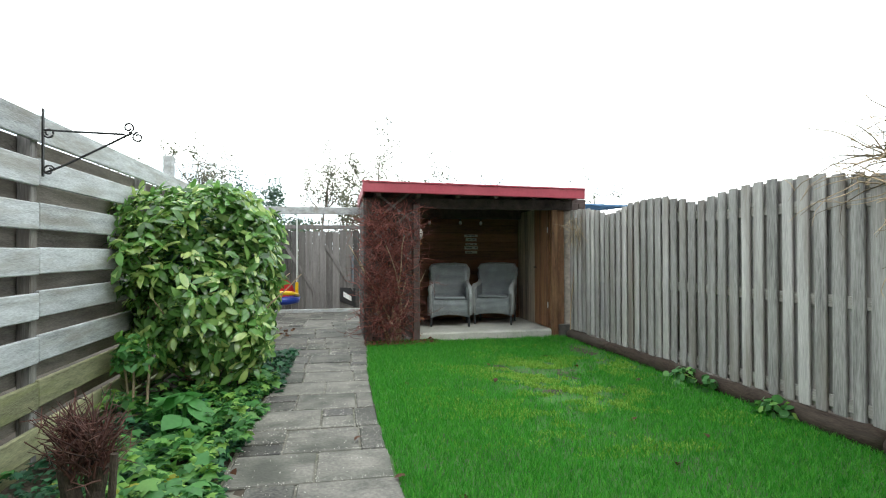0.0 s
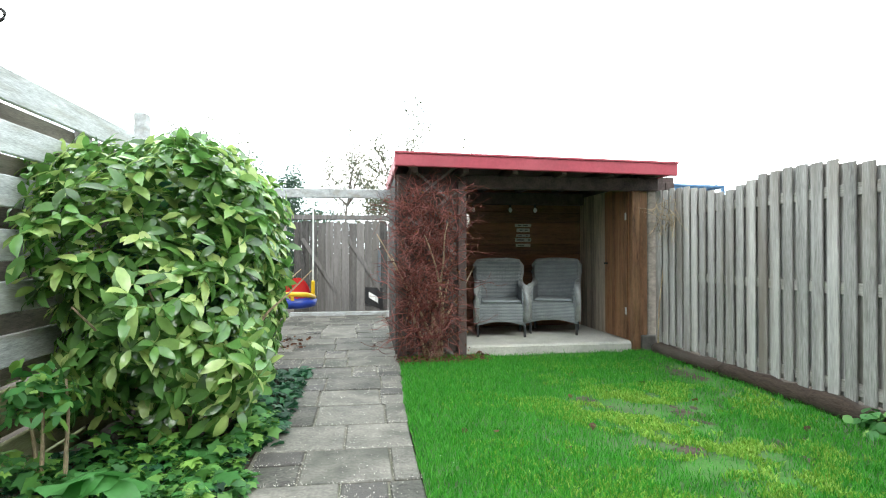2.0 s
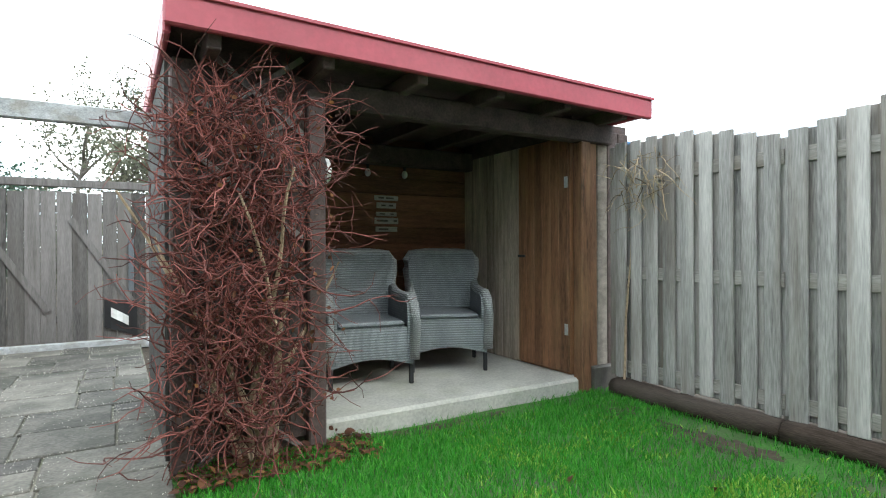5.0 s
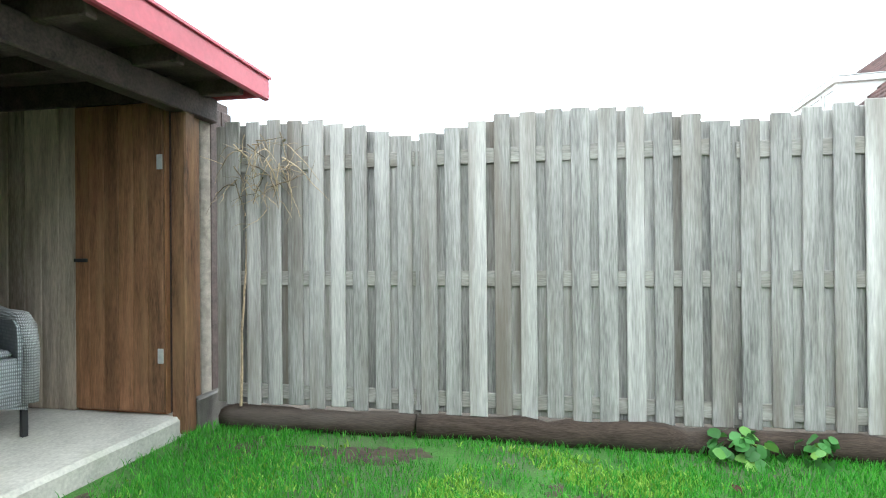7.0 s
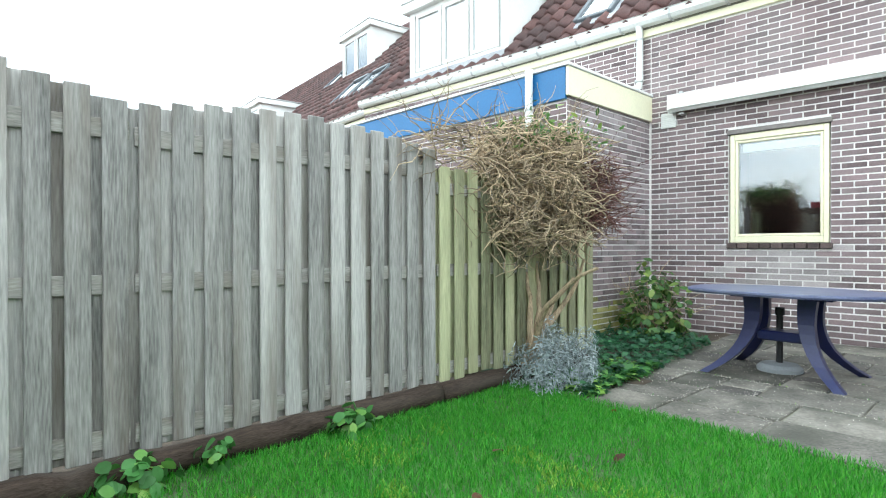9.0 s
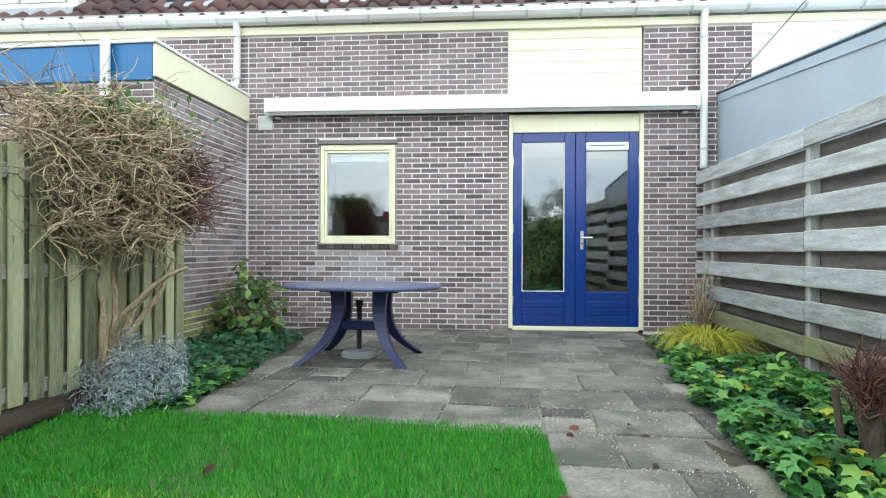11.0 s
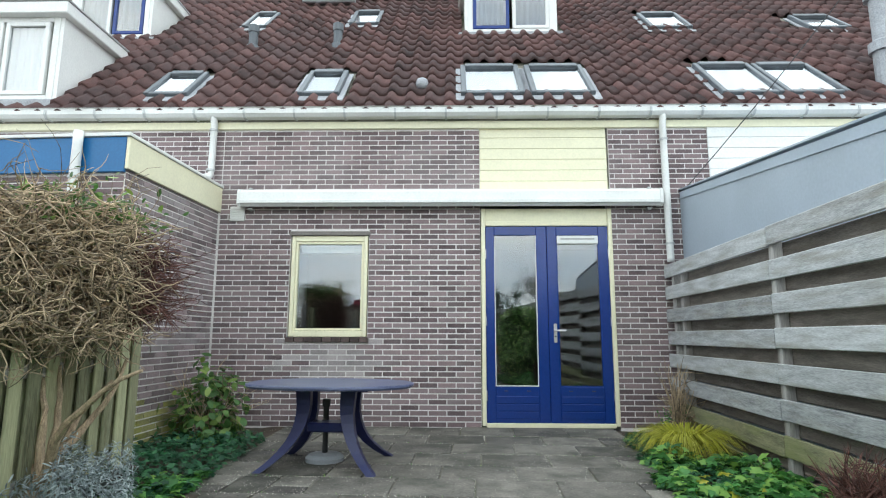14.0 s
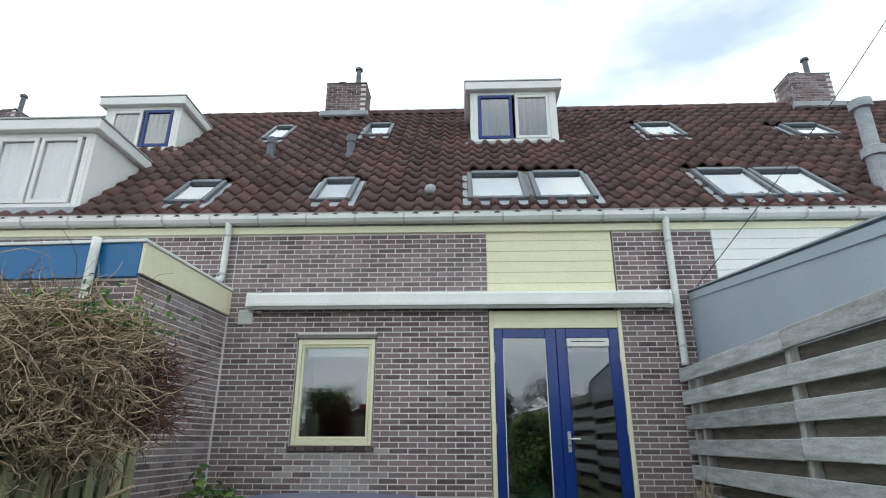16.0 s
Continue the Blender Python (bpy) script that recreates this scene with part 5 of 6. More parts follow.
for s in (-1, 1):
    for f in (-1, 1):
        def limb(pts, w0, w1):
            sh = Shape()
            ring_rows = []
            n = len(pts)
            for i, (x, y, z) in enumerate(pts):
                w = w0 + (w1 - w0) * i / (n - 1)
                ring_rows.append([(x - w * 0.55, y - 0.03, z), (x + w * 0.55, y - 0.03, z), (x + w * 0.55, y + 0.03, z), (x - w * 0.55, y + 0.03, z), (x - w * 0.55, y - 0.03, z)])
            sh.grid(ring_rows)
            sh.add(ring_rows[0][:4], [(3, 2, 1, 0)]).add(ring_rows[-1][:4], [(0, 1, 2, 3)])
            return sh
        pts = [(s * (0.175 + 0.27 * (1 - q) ** 3.2 + 0.05 * max(0, q - 0.7)), f * (0.09 + 0.26 * (1 - q) ** 2.8), 0.612 * q + 0.0) for q in np.linspace(0, 1, 10)]
        part("leg", limb(pts, 0.06, 0.115), TABLEBLUE, table, "curved blue leg", smooth=False)
    part("leg_top", Shape().box(s * 0.19 - 0.16 if s < 0 else s * 0.19 - 0.05, s * 0.19 + 0.05 if s < 0 else s * 0.19 + 0.16, -0.13, 0.13, 0.585, 0.613, bevel=0.008), TABLEBLUE, table)
part("cross_bar", Shape().box(-0.16, 0.16, -0.09, 0.09, 0.26, 0.335, bevel=0.012), TABLEBLUE, table)
stand = thing("parasol_base", (3.48, 1.72, 0.0), "grey round parasol base with a dark tube under the table", "parasol base")
part("base", Shape().lathe([(0.16, 0.0), (0.16, 0.03), (0.13, 0.055), (0.04, 0.065)], (0, 0, 0), 24), CUSHION, stand, smooth=False)
part("tube", Shape().lathe([(0.024, 0.06), (0.024, 0.44), (0.034, 0.44), (0.034, 0.50)], (0, 0, 0), 14), BLACK, stand)

# ---- plants ----
rnd = random.Random(21)


def aucuba():
    ob = thing("aucuba_shrub", (0.48, 6.98, 0.0), "large evergreen shrub with broad glossy leaves", "shrub")
    for k in range(16):
        a = rnd.uniform(0, 6.28)
        part("stem", Shape().tube(wander(rnd, (0.12 * math.cos(a), 0.45 * math.sin(a), -0.05), (0.35 * math.cos(a), 0.6 * math.sin(a), 1.2), rnd.uniform(0.9, 1.6), 7, 0.2), [0.016, 0.015, 0.014, 0.012, 0.010, 0.008, 0.006, 0.004], 6), PALEBARK, ob)
    n = 2600
    u, th = RNG.uniform(-0.86, 1, n), RNG.uniform(0, 2 * math.pi, n)
    box_r = (np.abs(np.cos(th)) ** 4 + np.abs(np.sin(th)) ** 4) ** -0.25
    lobes = 0.97 * box_r + 0.10 * np.sin(th * 3 + u * 4) + 0.07 * np.sin(th * 5 - u * 7 + 1) + 0.05 * np.sin(th * 9 + 2)
    r = (1 - np.abs(u) ** 8.0) ** 0.5 * lobes * np.where(RNG.uniform(0, 1, n) < 0.75, RNG.uniform(0.9, 1.03, n), RNG.uniform(0.5, 0.9, n))
    c = np.stack([0.53 * r * np.cos(th), 0.98 * r * np.sin(th), 0.89 + 0.79 * u * (1 + 0.04 * np.sin(th * 4))], 1)
    c[:, 2] *= 1.0 - 0.03 * c[:, 1]
    c[:, 0] *= 1.0 - 0.12 * c[:, 1]
    nr = np.stack([np.cos(th) * r / 0.56, np.sin(th) * r / 1.0, u * 1.3 + 1.15], 1)
    nr /= np.linalg.norm(nr, axis=1, keepdims=True)
    leaf_cloud(c, nr, 0.118, AUCUBA, "crown", ob, "", "broad glossy green leaves", 0.40, 0.34, 0.42, 4)
    # inner leaves take a darker green: shade inside the crown put into colour
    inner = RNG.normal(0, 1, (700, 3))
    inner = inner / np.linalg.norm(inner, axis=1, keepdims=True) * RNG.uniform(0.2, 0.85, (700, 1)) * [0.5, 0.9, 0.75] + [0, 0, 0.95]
    leaf_cloud(inner, RNG.normal(0, 1, (700, 3)), 0.15, DARKCOVER, "inner_foliage", ob, "", "inner leaves in dark green that holds the crown's shade", 0.42)
    return ob


aucuba()


def twig_mass(ob, count, mat, spawn, way, length, bend, r0, name, label, pull=(0, 0, 0), fork=2, steps=7):
    sh = Shape()
    for _ in range(count):
        s, d = spawn(), way()
        pts = wander(rnd, s, d, rnd.uniform(*length), steps, bend, pull)
        sh.tube(pts, [r0 * (1 - 0.75 * i / steps) for i in range(steps + 1)], 4, False)
        for _ in range(fork):
            k = rnd.randrange(2, steps)
            q = wander(rnd, pts[k], (pts[k] - pts[k - 1]) + Vector((rnd.uniform(-1, 1), rnd.uniform(-1, 1), rnd.uniform(-1, 1))) * 0.12, rnd.uniform(*length) * 0.45, 4, bend, pull)
            sh.tube(q, [r0 * 0.5, r0 * 0.45, r0 * 0.38, r0 * 0.3, r0 * 0.2], 4, False)
    return tagged(part(name, sh, mat, ob, label), kind="stuff")


climber = thing("climbing_plant", (2.30, 8.72, 0.0), "leafless red-brown climber tangled over the shed screen", "climber")
for k in range(9):
    part("stem", Shape().tube(wander(rnd, (rnd.uniform(-0.12, 0.12), rnd.uniform(-0.03, 0.02), -0.03), (rnd.uniform(-0.3, 0.1), -0.05, 1), rnd.uniform(1.0, 1.65), 12, 0.16, (0, 0.0, 0.05)), [0.020 - 0.0012 * i for i in range(13)], 6), PALEBARK, climber, "knotted pale stem")
twig_mass(climber, 520, REDTWIG, lambda: (rnd.uniform(-0.34, 0.20), rnd.uniform(-0.12, 0.0), rnd.uniform(0.12, 1.70)), lambda: (rnd.uniform(-0.9, 0.6), rnd.uniform(-0.7, 0.15), rnd.uniform(-0.6, 0.9)), (0.20, 0.50), 0.5, 0.0055, "twig_tangle", "dense reddish twigs")
twig_mass(climber, 60, REDTWIG, lambda: (rnd.uniform(-0.38, 0.26), rnd.uniform(-0.15, 0.0), rnd.uniform(0.7, 1.72)), lambda: (rnd.uniform(-1.2, 1.4), rnd.uniform(-0.6, 0.1), rnd.uniform(0.0, 0.9)), (0.25, 0.5), 0.25, 0.004, "loose_growth", "thin shoots sticking out")
nb = 260
leaf_cloud(np.stack([RNG.uniform(-0.33, 0.36, nb), RNG.uniform(-0.26, -0.05, nb), RNG.uniform(0.1, 1.7, nb)], 1), RNG.normal(0, 1, (nb, 3)), 0.028, DEADLEAF, "dry_foliage", climber, "", "a few dry leaves", 0.7)

dead = thing("dead_clematis", (4.66, 3.32, 0.0), "tangled dry straw-coloured climber over the end of the fence", "climber")
for k in range(7):
    part("stem", Shape().tube(wander(rnd, (rnd.uniform(-0.05, 0.05), 0.05 + rnd.uniform(-0.05, 0.05), 0.08), (rnd.uniform(-0.45, 0.35), rnd.uniform(-0.9, 0.5), 1), rnd.uniform(0.8, 1.2), 9, 0.22), [0.034 - 0.0027 * i for i in range(10)], 7), PALEBARK, dead, "thick twisted peeling stem")


def clem():
    a, r = rnd.uniform(0, 6.28), rnd.random() ** 0.5
    return (-0.02 + 0.34 * r * math.cos(a), 0.06 + 0.46 * r * math.sin(a), rnd.uniform(1.0, 1.80))


twig_mass(dead, 1500, DRYTWIG, clem, lambda: (rnd.uniform(-1, 1), rnd.uniform(-1, 1), rnd.uniform(-0.6, 0.7)), (0.2, 0.45), 0.5, 0.0060, "dry_tangle", "tangle of dry stems", (0, 0, -0.05), 1, 9)
twig_mass(dead, 330, DARKTWIG, lambda: (rnd.uniform(-0.36, -0.04), rnd.uniform(-0.50, -0.25), rnd.uniform(1.12, 1.60)), lambda: (rnd.uniform(-0.9, 0.5), rnd.uniform(-1, 0.3), rnd.uniform(-0.3, 0.5)), (0.16, 0.34), 0.4, 0.005, "dark_tangle", "dark reddish dry stems", (0, 0, -0.05), 2)
twig_mass(dead, 170, DRYTWIG, lambda: (rnd.uniform(-0.05, 0.15), rnd.uniform(-0.3, 1.0), rnd.uniform(1.48, 1.75)), lambda: (rnd.uniform(-0.4, 0.4), rnd.uniform(-0.6, 1.2), rnd.uniform(-0.1, 0.4)), (0.3, 0.7), 0.4, 0.005, "top_tangle", "dry stems along the fence top", (0, 0, -0.06), 1)
nl = 1000
leaf_cloud(np.stack([RNG.normal(0.05, 0.18, nl), RNG.uniform(-0.55, 0.30, nl), RNG.normal(1.79, 0.07, nl)], 1), RNG.normal(0, 1, (nl, 3)) + [0, 0, 0.8], 0.055, HYDRANGEA, "fresh_growth", dead, "", "fresh green shoots on top", 0.5)

vine = thing("dry_vine", (4.66, 8.50, 0.12), "dry straw-coloured vine hanging on the fence beside the shed", "climber")
part("stem", Shape().tube(wander(rnd, (0.0, 0.08, 0.0), (0.02, -0.05, 1), 1.46, 14, 0.07, (0, 0, 0.05)), [0.009 - 0.0004 * i for i in range(15)], 6), PALEBARK, vine, "thin pale stem")
twig_mass(vine, 38, DRYTWIG, lambda: (rnd.uniform(-0.02, 0.05), rnd.uniform(-0.20, 0.12), rnd.uniform(1.22, 1.52)), lambda: (rnd.uniform(-0.5, 0.2), rnd.uniform(-1, 0.6), rnd.uniform(-1.2, 0.4)), (0.12, 0.36), 0.3, 0.004, "dry_tangle", "drooping dry stems", (0, 0, -0.12), 2)

stump = thing("pruned_shrub", (0.65, 4.06, 0.0), "hard-pruned shrub stump with a tuft of red-brown twigs", "shrub")
sh = Shape()
for dx, dy in ((0, 0), (0.02, 0.015), (-0.02, 0.015), (0.015, -0.02), (0.082, -0.02), (-0.082, 0.03)):
    sh.tube(wander(rnd, (dx, dy, -0.05), (dx * 1.2, dy * 1.2, 1), 0.36 if abs(dx) < 0.08 else 0.42, 6, 0.10), [0.046, 0.040, 0.037, 0.035, 0.034, 0.032, 0.026] if abs(dx) < 0.08 else [0.015] * 7, 8)
part("trunk", sh, BARK, stump, "rough brown trunk")
twig_mass(stump, 210, DARKTWIG, lambda: (rnd.uniform(-0.07, 0.07), rnd.uniform(-0.07, 0.07), rnd.uniform(0.26, 0.42)), lambda: (rnd.uniform(-0.8, 0.8), rnd.uniform(-0.8, 0.8), rnd.uniform(0.2, 1.3)), (0.10, 0.22), 0.10, 0.0048, "twig_tangle", "stiff cut twigs", steps=4)

bare = thing("small_bare_shrub", (0.12, 0.40, 0.0), "small leafless shrub against the plank fence", "shrub")
twig_mass(bare, 46, DRYTWIG, lambda: (rnd.uniform(-0.05, 0.05), rnd.uniform(-0.05, 0.05), rnd.uniform(0, 0.25)), lambda: (rnd.uniform(-0.35, 0.35), rnd.uniform(-0.35, 0.35), 1), (0.3, 0.62), 0.15, 0.007, "twig_tangle", "")
leaf_cloud(np.stack([RNG.normal(0, 0.09, 120), RNG.normal(-0.12, 0.07, 120), RNG.uniform(0.02, 0.26, 120)], 1), RNG.normal(0, 1, (120, 3)), 0.05, COVER, "foliage", bare, "", "green shoots at the foot", 0.4)

sedge = thing("yellow_sedge", (0.42, 1.42, 0.04), "clump of arching yellow-green ornamental grass", "grass clump")
n = 950
a, r = RNG.uniform(0, 6.28, n), 0.10 * np.sqrt(RNG.uniform(0, 1, n))
vs, fs = [], []
for i in range(n):
    d = Vector((math.cos(a[i]), math.sin(a[i]), 0))
    s = Vector((-d.y, d.x, 0)) * 0.006
    ln, b0 = RNG.uniform(0.30, 0.60), d * r[i]
    for q in np.linspace(0, 1, 5):
        c = b0 + d * (ln * 0.80 * q ** 1.2) + Vector((0, 0, ln * (1.45 * q - 1.35 * q * q)))
        w = s * (1.05 - q)
        vs += [c - w, c + w]
    fs += [(i * 10 + 2 * k, i * 10 + 2 * k + 1, i * 10 + 2 * k + 3, i * 10 + 2 * k + 2) for k in range(4)]
fused("foliage", np.array(vs), np.array(fs), YELLOWGRASS, sedge)


def mound(name, at, size, count, leaf, mat, label, category, slim=0.5, twigs=None):
    ob = thing(name, at, label, category)
    d = RNG.normal(0, 1, (count, 3))
    d /= np.linalg.norm(d, axis=1, keepdims=True)
    d[:, 2] = np.abs(d[:, 2]) * 1.0
    rad = RNG.uniform(0.35, 1.08, (count, 1)) ** 0.6 * (1 + 0.15 * np.sin(d[:, :1] * 7 + d[:, 1:2] * 5))
    c = d * rad * np.array(size)
    leaf_cloud(c, d + [0, 0, 0.4], leaf, mat, "foliage", ob, "", "", slim, 0.2, 0.6)
    if twigs:
        twig_mass(ob, 40, twigs, lambda: (rnd.uniform(-0.1, 0.1), rnd.uniform(-0.1, 0.1), 0.0), lambda: (rnd.uniform(-0.7, 0.7), rnd.uniform(-0.7, 0.7), 1), (size[2] * 0.6, size[2] * 1.1), 0.15, 0.006, "stem_tangle", "")
    return ob


mound("hydrangea_bush", (4.98, 0.78, 0.0), (0.44, 0.42, 0.74), 520, 0.10, HYDRANGEA, "leafy hydrangea bush against the brick corner", "shrub", 0.6, DRYTWIG)
mound("lavender_bush", (4.46, 3.30, 0.0), (0.32, 0.40, 0.40), 5200, 0.045, LAVENDER, "low silver-grey lavender bush at the fence foot", "shrub", 0.18)
sprig = mound("leggy_shrub", (0.20, 5.85, 0.0), (0.15, 0.15, 0.20), 170, 0.085, COVER, "small leggy green shrub before the evergreen", "shrub", 0.42)
for v in sprig.children[0].data.vertices:
    v.co.z += 0.36
for dx, dy in ((0.0, 0.0), (0.06, 0.05), (-0.05, 0.07)):
    part("stem", Shape().tube(wander(rnd, (dx, dy, -0.04), (dx * 0.8, dy * 0.8, 1), 0.55, 7, 0.08), [0.012, 0.011, 0.010, 0.009, 0.008, 0.007, 0.006, 0.005], 6), PALEBARK, sprig, "bare brown stem")
for y, s, c in ((4.98, 0.17, 34), (6.03, 0.16, 40), (5.70, 0.08, 14)):
    mound("weed_tuft", (4.60, y, 0.01), (0.10, s, 0.12), c * 2, 0.065, COVER, "tuft of green weeds at the fence foot", "weed", 0.8)
bergenia = thing("broad_leaf_plant", (0.62, 5.35, 0.0), "plant with large round green leaves", "plant")
for k in range(20):
    a, q = k * 2.4, 0.05 + 0.007 * k
    at = np.array([[q * math.cos(a), q * math.sin(a), 0.24 - 0.008 * k]])
    leaf_cloud(at, np.array([[0.5 * math.cos(a), 0.5 * math.sin(a), 1.0]]), 0.19, COVER, "leaf", bergenia, "", "", 0.72, 0.3, 0.2)
    part("stalk", Shape().tube([(0.02 * math.cos(a), 0.02 * math.sin(a), -0.03), tuple(at[0] * [0.8, 0.8, 0.6]), tuple(at[0])], 0.005, 5), COVER, bergenia)


def edge_x(y):
    return 0.70 + 0.10 * y if y < 4.2 else 1.08


def patch(n, xr, yr, size, mat, name, label, hz=(0.03, 0.16), keep=lambda x, y: True):
    pts = []
    while len(pts) < n:
        x, y = rnd.uniform(*xr), rnd.uniform(*yr)
        if keep(x, y):
            pts.append((x, y, rnd.uniform(*hz) * (0.6 + 0.8 * noise.noise(Vector((x * 4, y * 4, 9))))))
    p = np.array(pts)
    ob = lobed_cloud(p, size * 1.25, mat, name, label)
    ob["category"] = "ground cover"
    return ob


bed = lambda x, y: 0.02 < x < edge_x(y) - 0.02 + 0.05 * math.sin(y * 9) and not (6.4 < y < 8.1 and x < 0.85) and (x - 0.42) ** 2 + (y - 1.42) ** 2 > 0.07
patch(4600, (0.0, 1.1), (0.4, 6.6), 0.040, DARKCOVER, "ground_cover", "low dark green ground cover in the border", (0.02, 0.10), bed)
patch(3400, (0.0, 1.14), (1.6, 6.9), 0.056, COVER, "ground_cover", "bright green lobed leaves along the path edge", (0.05, 0.20), lambda x, y: bed(x, y) and (noise.noise(Vector((x * 2.3, y * 1.4, 4))) > -0.05 or x > 0.7))
patch(420, (0.75, 1.14), (6.3, 8.3), 0.055, DARKCOVER, "ground_cover", "low ivy beside the path", (0.01, 0.07), lambda x, y: x > 0.8)
patch(2600, (4.05, 5.34), (0.9, 3.5), 0.042, DARKCOVER, "ground_cover", "low green ground cover in the corner bed", (0.02, 0.12), lambda x, y: x > 4.36 - 0.09 * y)
patch(260, (4.0, 4.5), (2.4, 3.5), 0.07, COVER, "ground_cover", "brighter leaves beside the patio", (0.03, 0.10), lambda x, y: x > 4.30 - 0.07 * y)
patch(45, (0.25, 1.0), (2.2, 4.6), 0.06, YELLOWGRASS, "ground_cover", "a few yellowed leaves in the border", (0.10, 0.20), bed)
for n, xr, yr, sz in ((600, (1.95, 2.85), (8.48, 8.80), 0.045), (14, (2.1, 4.4), (3.6, 8.0), 0.06), (16, (0.7, 2.0), (3.0, 5.2), 0.06), (70, (0.45, 0.95), (9.4, 10.2), 0.05)):
    p = np.stack([RNG.uniform(*xr, n), RNG.uniform(*yr, n), RNG.uniform(0.008, 0.03, n)], 1)
    tagged(leaf_cloud(p, np.tile([0, 0, 1.0], (n, 1)), sz, DEADLEAF, "leaf_litter", None, "stuff", "brown fallen leaves on the ground", 0.7, 0.5, 0.3), category="foliage")

# ---- grass ----
n = 150000
gx, gy = RNG.uniform(1.88, 4.70, n), RNG.uniform(3.53, 8.80, n)
inside = gx > np.array([lawn_edge(y) for y in gy]) - 0.012 + 0.012 * np.sin(gy * 17) * np.sin(gy * 5)
gx, gy = gx[inside], gy[inside]
n = len(gx)
bare_n = np.array([noise.noise(Vector((x * 1.1, y * 1.1, 7))) + 0.7 * noise.noise(Vector((x * 5, y * 5, 1))) for x, y in zip(gx, gy)])
worn = 1.15 * np.exp(-(((gx - 3.6) / 0.80) ** 2 + ((gy - 6.3) / 1.35) ** 2)) + 0.9 * np.exp(-(((gx - 4.5) / 0.22) ** 2 + ((gy - 7.4) / 1.2) ** 2)) + 0.9 * np.exp(-((gy - 8.78) / 0.13) ** 2) + 1.6 * np.exp(-(((gx - 2.25) / 0.5) ** 4 + ((gy - 8.72) / 0.25) ** 2))
keep = RNG.uniform(0, 1, n) > np.clip(worn * (0.75 + 1.1 * bare_n), 0, 0.93)
gx, gy = gx[keep], gy[keep]
gz = np.array([turf_z(x, y) for x, y in zip(gx, gy)])
tagged(blades(gx, gy, gz, 0.040, 0.0040, GRASS, "grass", label="short green lawn grass", lean=0.7), category="grass")
n = 75000
mx, my = RNG.normal(3.50, 0.58, n), RNG.normal(6.25, 0.95, n)
k = (np.array([noise.noise(Vector((x * 1.9, y * 1.9, 3))) + 0.6 * noise.noise(Vector((x * 6, y * 6, 8))) for x, y in zip(mx, my)]) + RNG.normal(0, 0.08, n) > 0.15) & (mx > 2.1) & (mx < 4.6) & (my < 8.7) & (my > 4.5)
mx, my = mx[k], my[k]
tagged(blades(mx, my, np.array([turf_z(x, y) for x, y in zip(mx, my)]), 0.024, 0.009, MOSS, "moss", label="yellow-green moss patches in the lawn", lean=0.9), category="moss")

def soil_patch(cx, cy, rx, ry, seed):
    rows = []
    for q in np.linspace(0.02, 1, 7):
        row = []
        for a in np.linspace(0, 2 * math.pi, 28, endpoint=False):
            f = q * (1 + 0.45 * noise.noise(Vector((math.cos(a) * 1.6, math.sin(a) * 1.6, seed))) + 0.35 * noise.noise(Vector((math.cos(a) * 4, math.sin(a) * 4, seed))) + 0.10 * math.sin(a * 7 + seed))
            x, y = cx + rx * f * math.cos(a), cy + ry * f * math.sin(a)
            row.append((x, y, turf_z(x, y) + 0.006 - 0.014 * q ** 3 + 0.016 * noise.noise(Vector((x * 14, y * 14, seed)))))
        rows.append(row + [row[0]])
    solid("soil_patch", Shape().grid(rows), SOIL, "bare patch of dark earth in the lawn", "soil", kind="structure", smooth=True)


for i, q in enumerate(((4.42, 7.75, 0.16, 0.42), (4.40, 8.45, 0.20, 0.24), (3.35, 8.74, 0.75, 0.07), (2.30, 8.66, 0.42, 0.17), (3.78, 6.60, 0.13, 0.20), (3.22, 6.95, 0.12, 0.16), (3.92, 5.85, 0.12, 0.20), (3.35, 5.95, 0.10, 0.13), (4.15, 6.75, 0.10, 0.25))):
    soil_patch(*q, i * 3.7)

# ---- trees beyond the gate ----


def tree(at, height, spread, leaves, label, mat=TREELEAF, limbs=9):
    ob = thing("tree", at, label, "tree", "trees behind the garden")
    tr, tips = Shape(), []
    trunk = wander(rnd, (0, 0, -0.1), (rnd.uniform(-0.1, 0.1), rnd.uniform(-0.1, 0.1), 1), height * 0.75, 8, 0.10, (0, 0, 0.1))
    tr.tube(trunk, [height * 0.022 * (1 - 0.1 * i) for i in range(9)], 7)
    for k in range(limbs):
        s = trunk[rnd.randrange(2, 9)]
        pts = wander(rnd, s, (rnd.uniform(-1, 1), rnd.uniform(-1, 1), rnd.uniform(0.3, 1.2)), rnd.uniform(0.3, 0.55) * height * spread, 6, 0.25, (0, 0, 0.08))
        tr.tube(pts, [height * 0.008 * (1 - 0.14 * i) for i in range(7)], 5)
        for _ in range(5):
            q = wander(rnd, pts[rnd.randrange(2, 7)], (rnd.uniform(-1, 1), rnd.uniform(-1, 1), rnd.uniform(0, 1.2)), rnd.uniform(0.12, 0.28) * height * spread, 5, 0.3, (0, 0, 0.06))
            tr.tube(q, [0.010, 0.008, 0.007, 0.005, 0.004, 0.003], 4)
            tips += q[1:]
    part("trunk", tr, TREEBARK, ob, "dark bare trunk and branches")
    t = np.array([list(p) for p in tips])
    c = t[RNG.integers(0, len(t), leaves)] + RNG.normal(0, 0.10, (leaves, 3))
    leaf_cloud(c, RNG.normal(0, 1, (leaves, 3)), 0.062, mat, "crown", ob, "", "sparse small leaves", 0.6)
    return ob


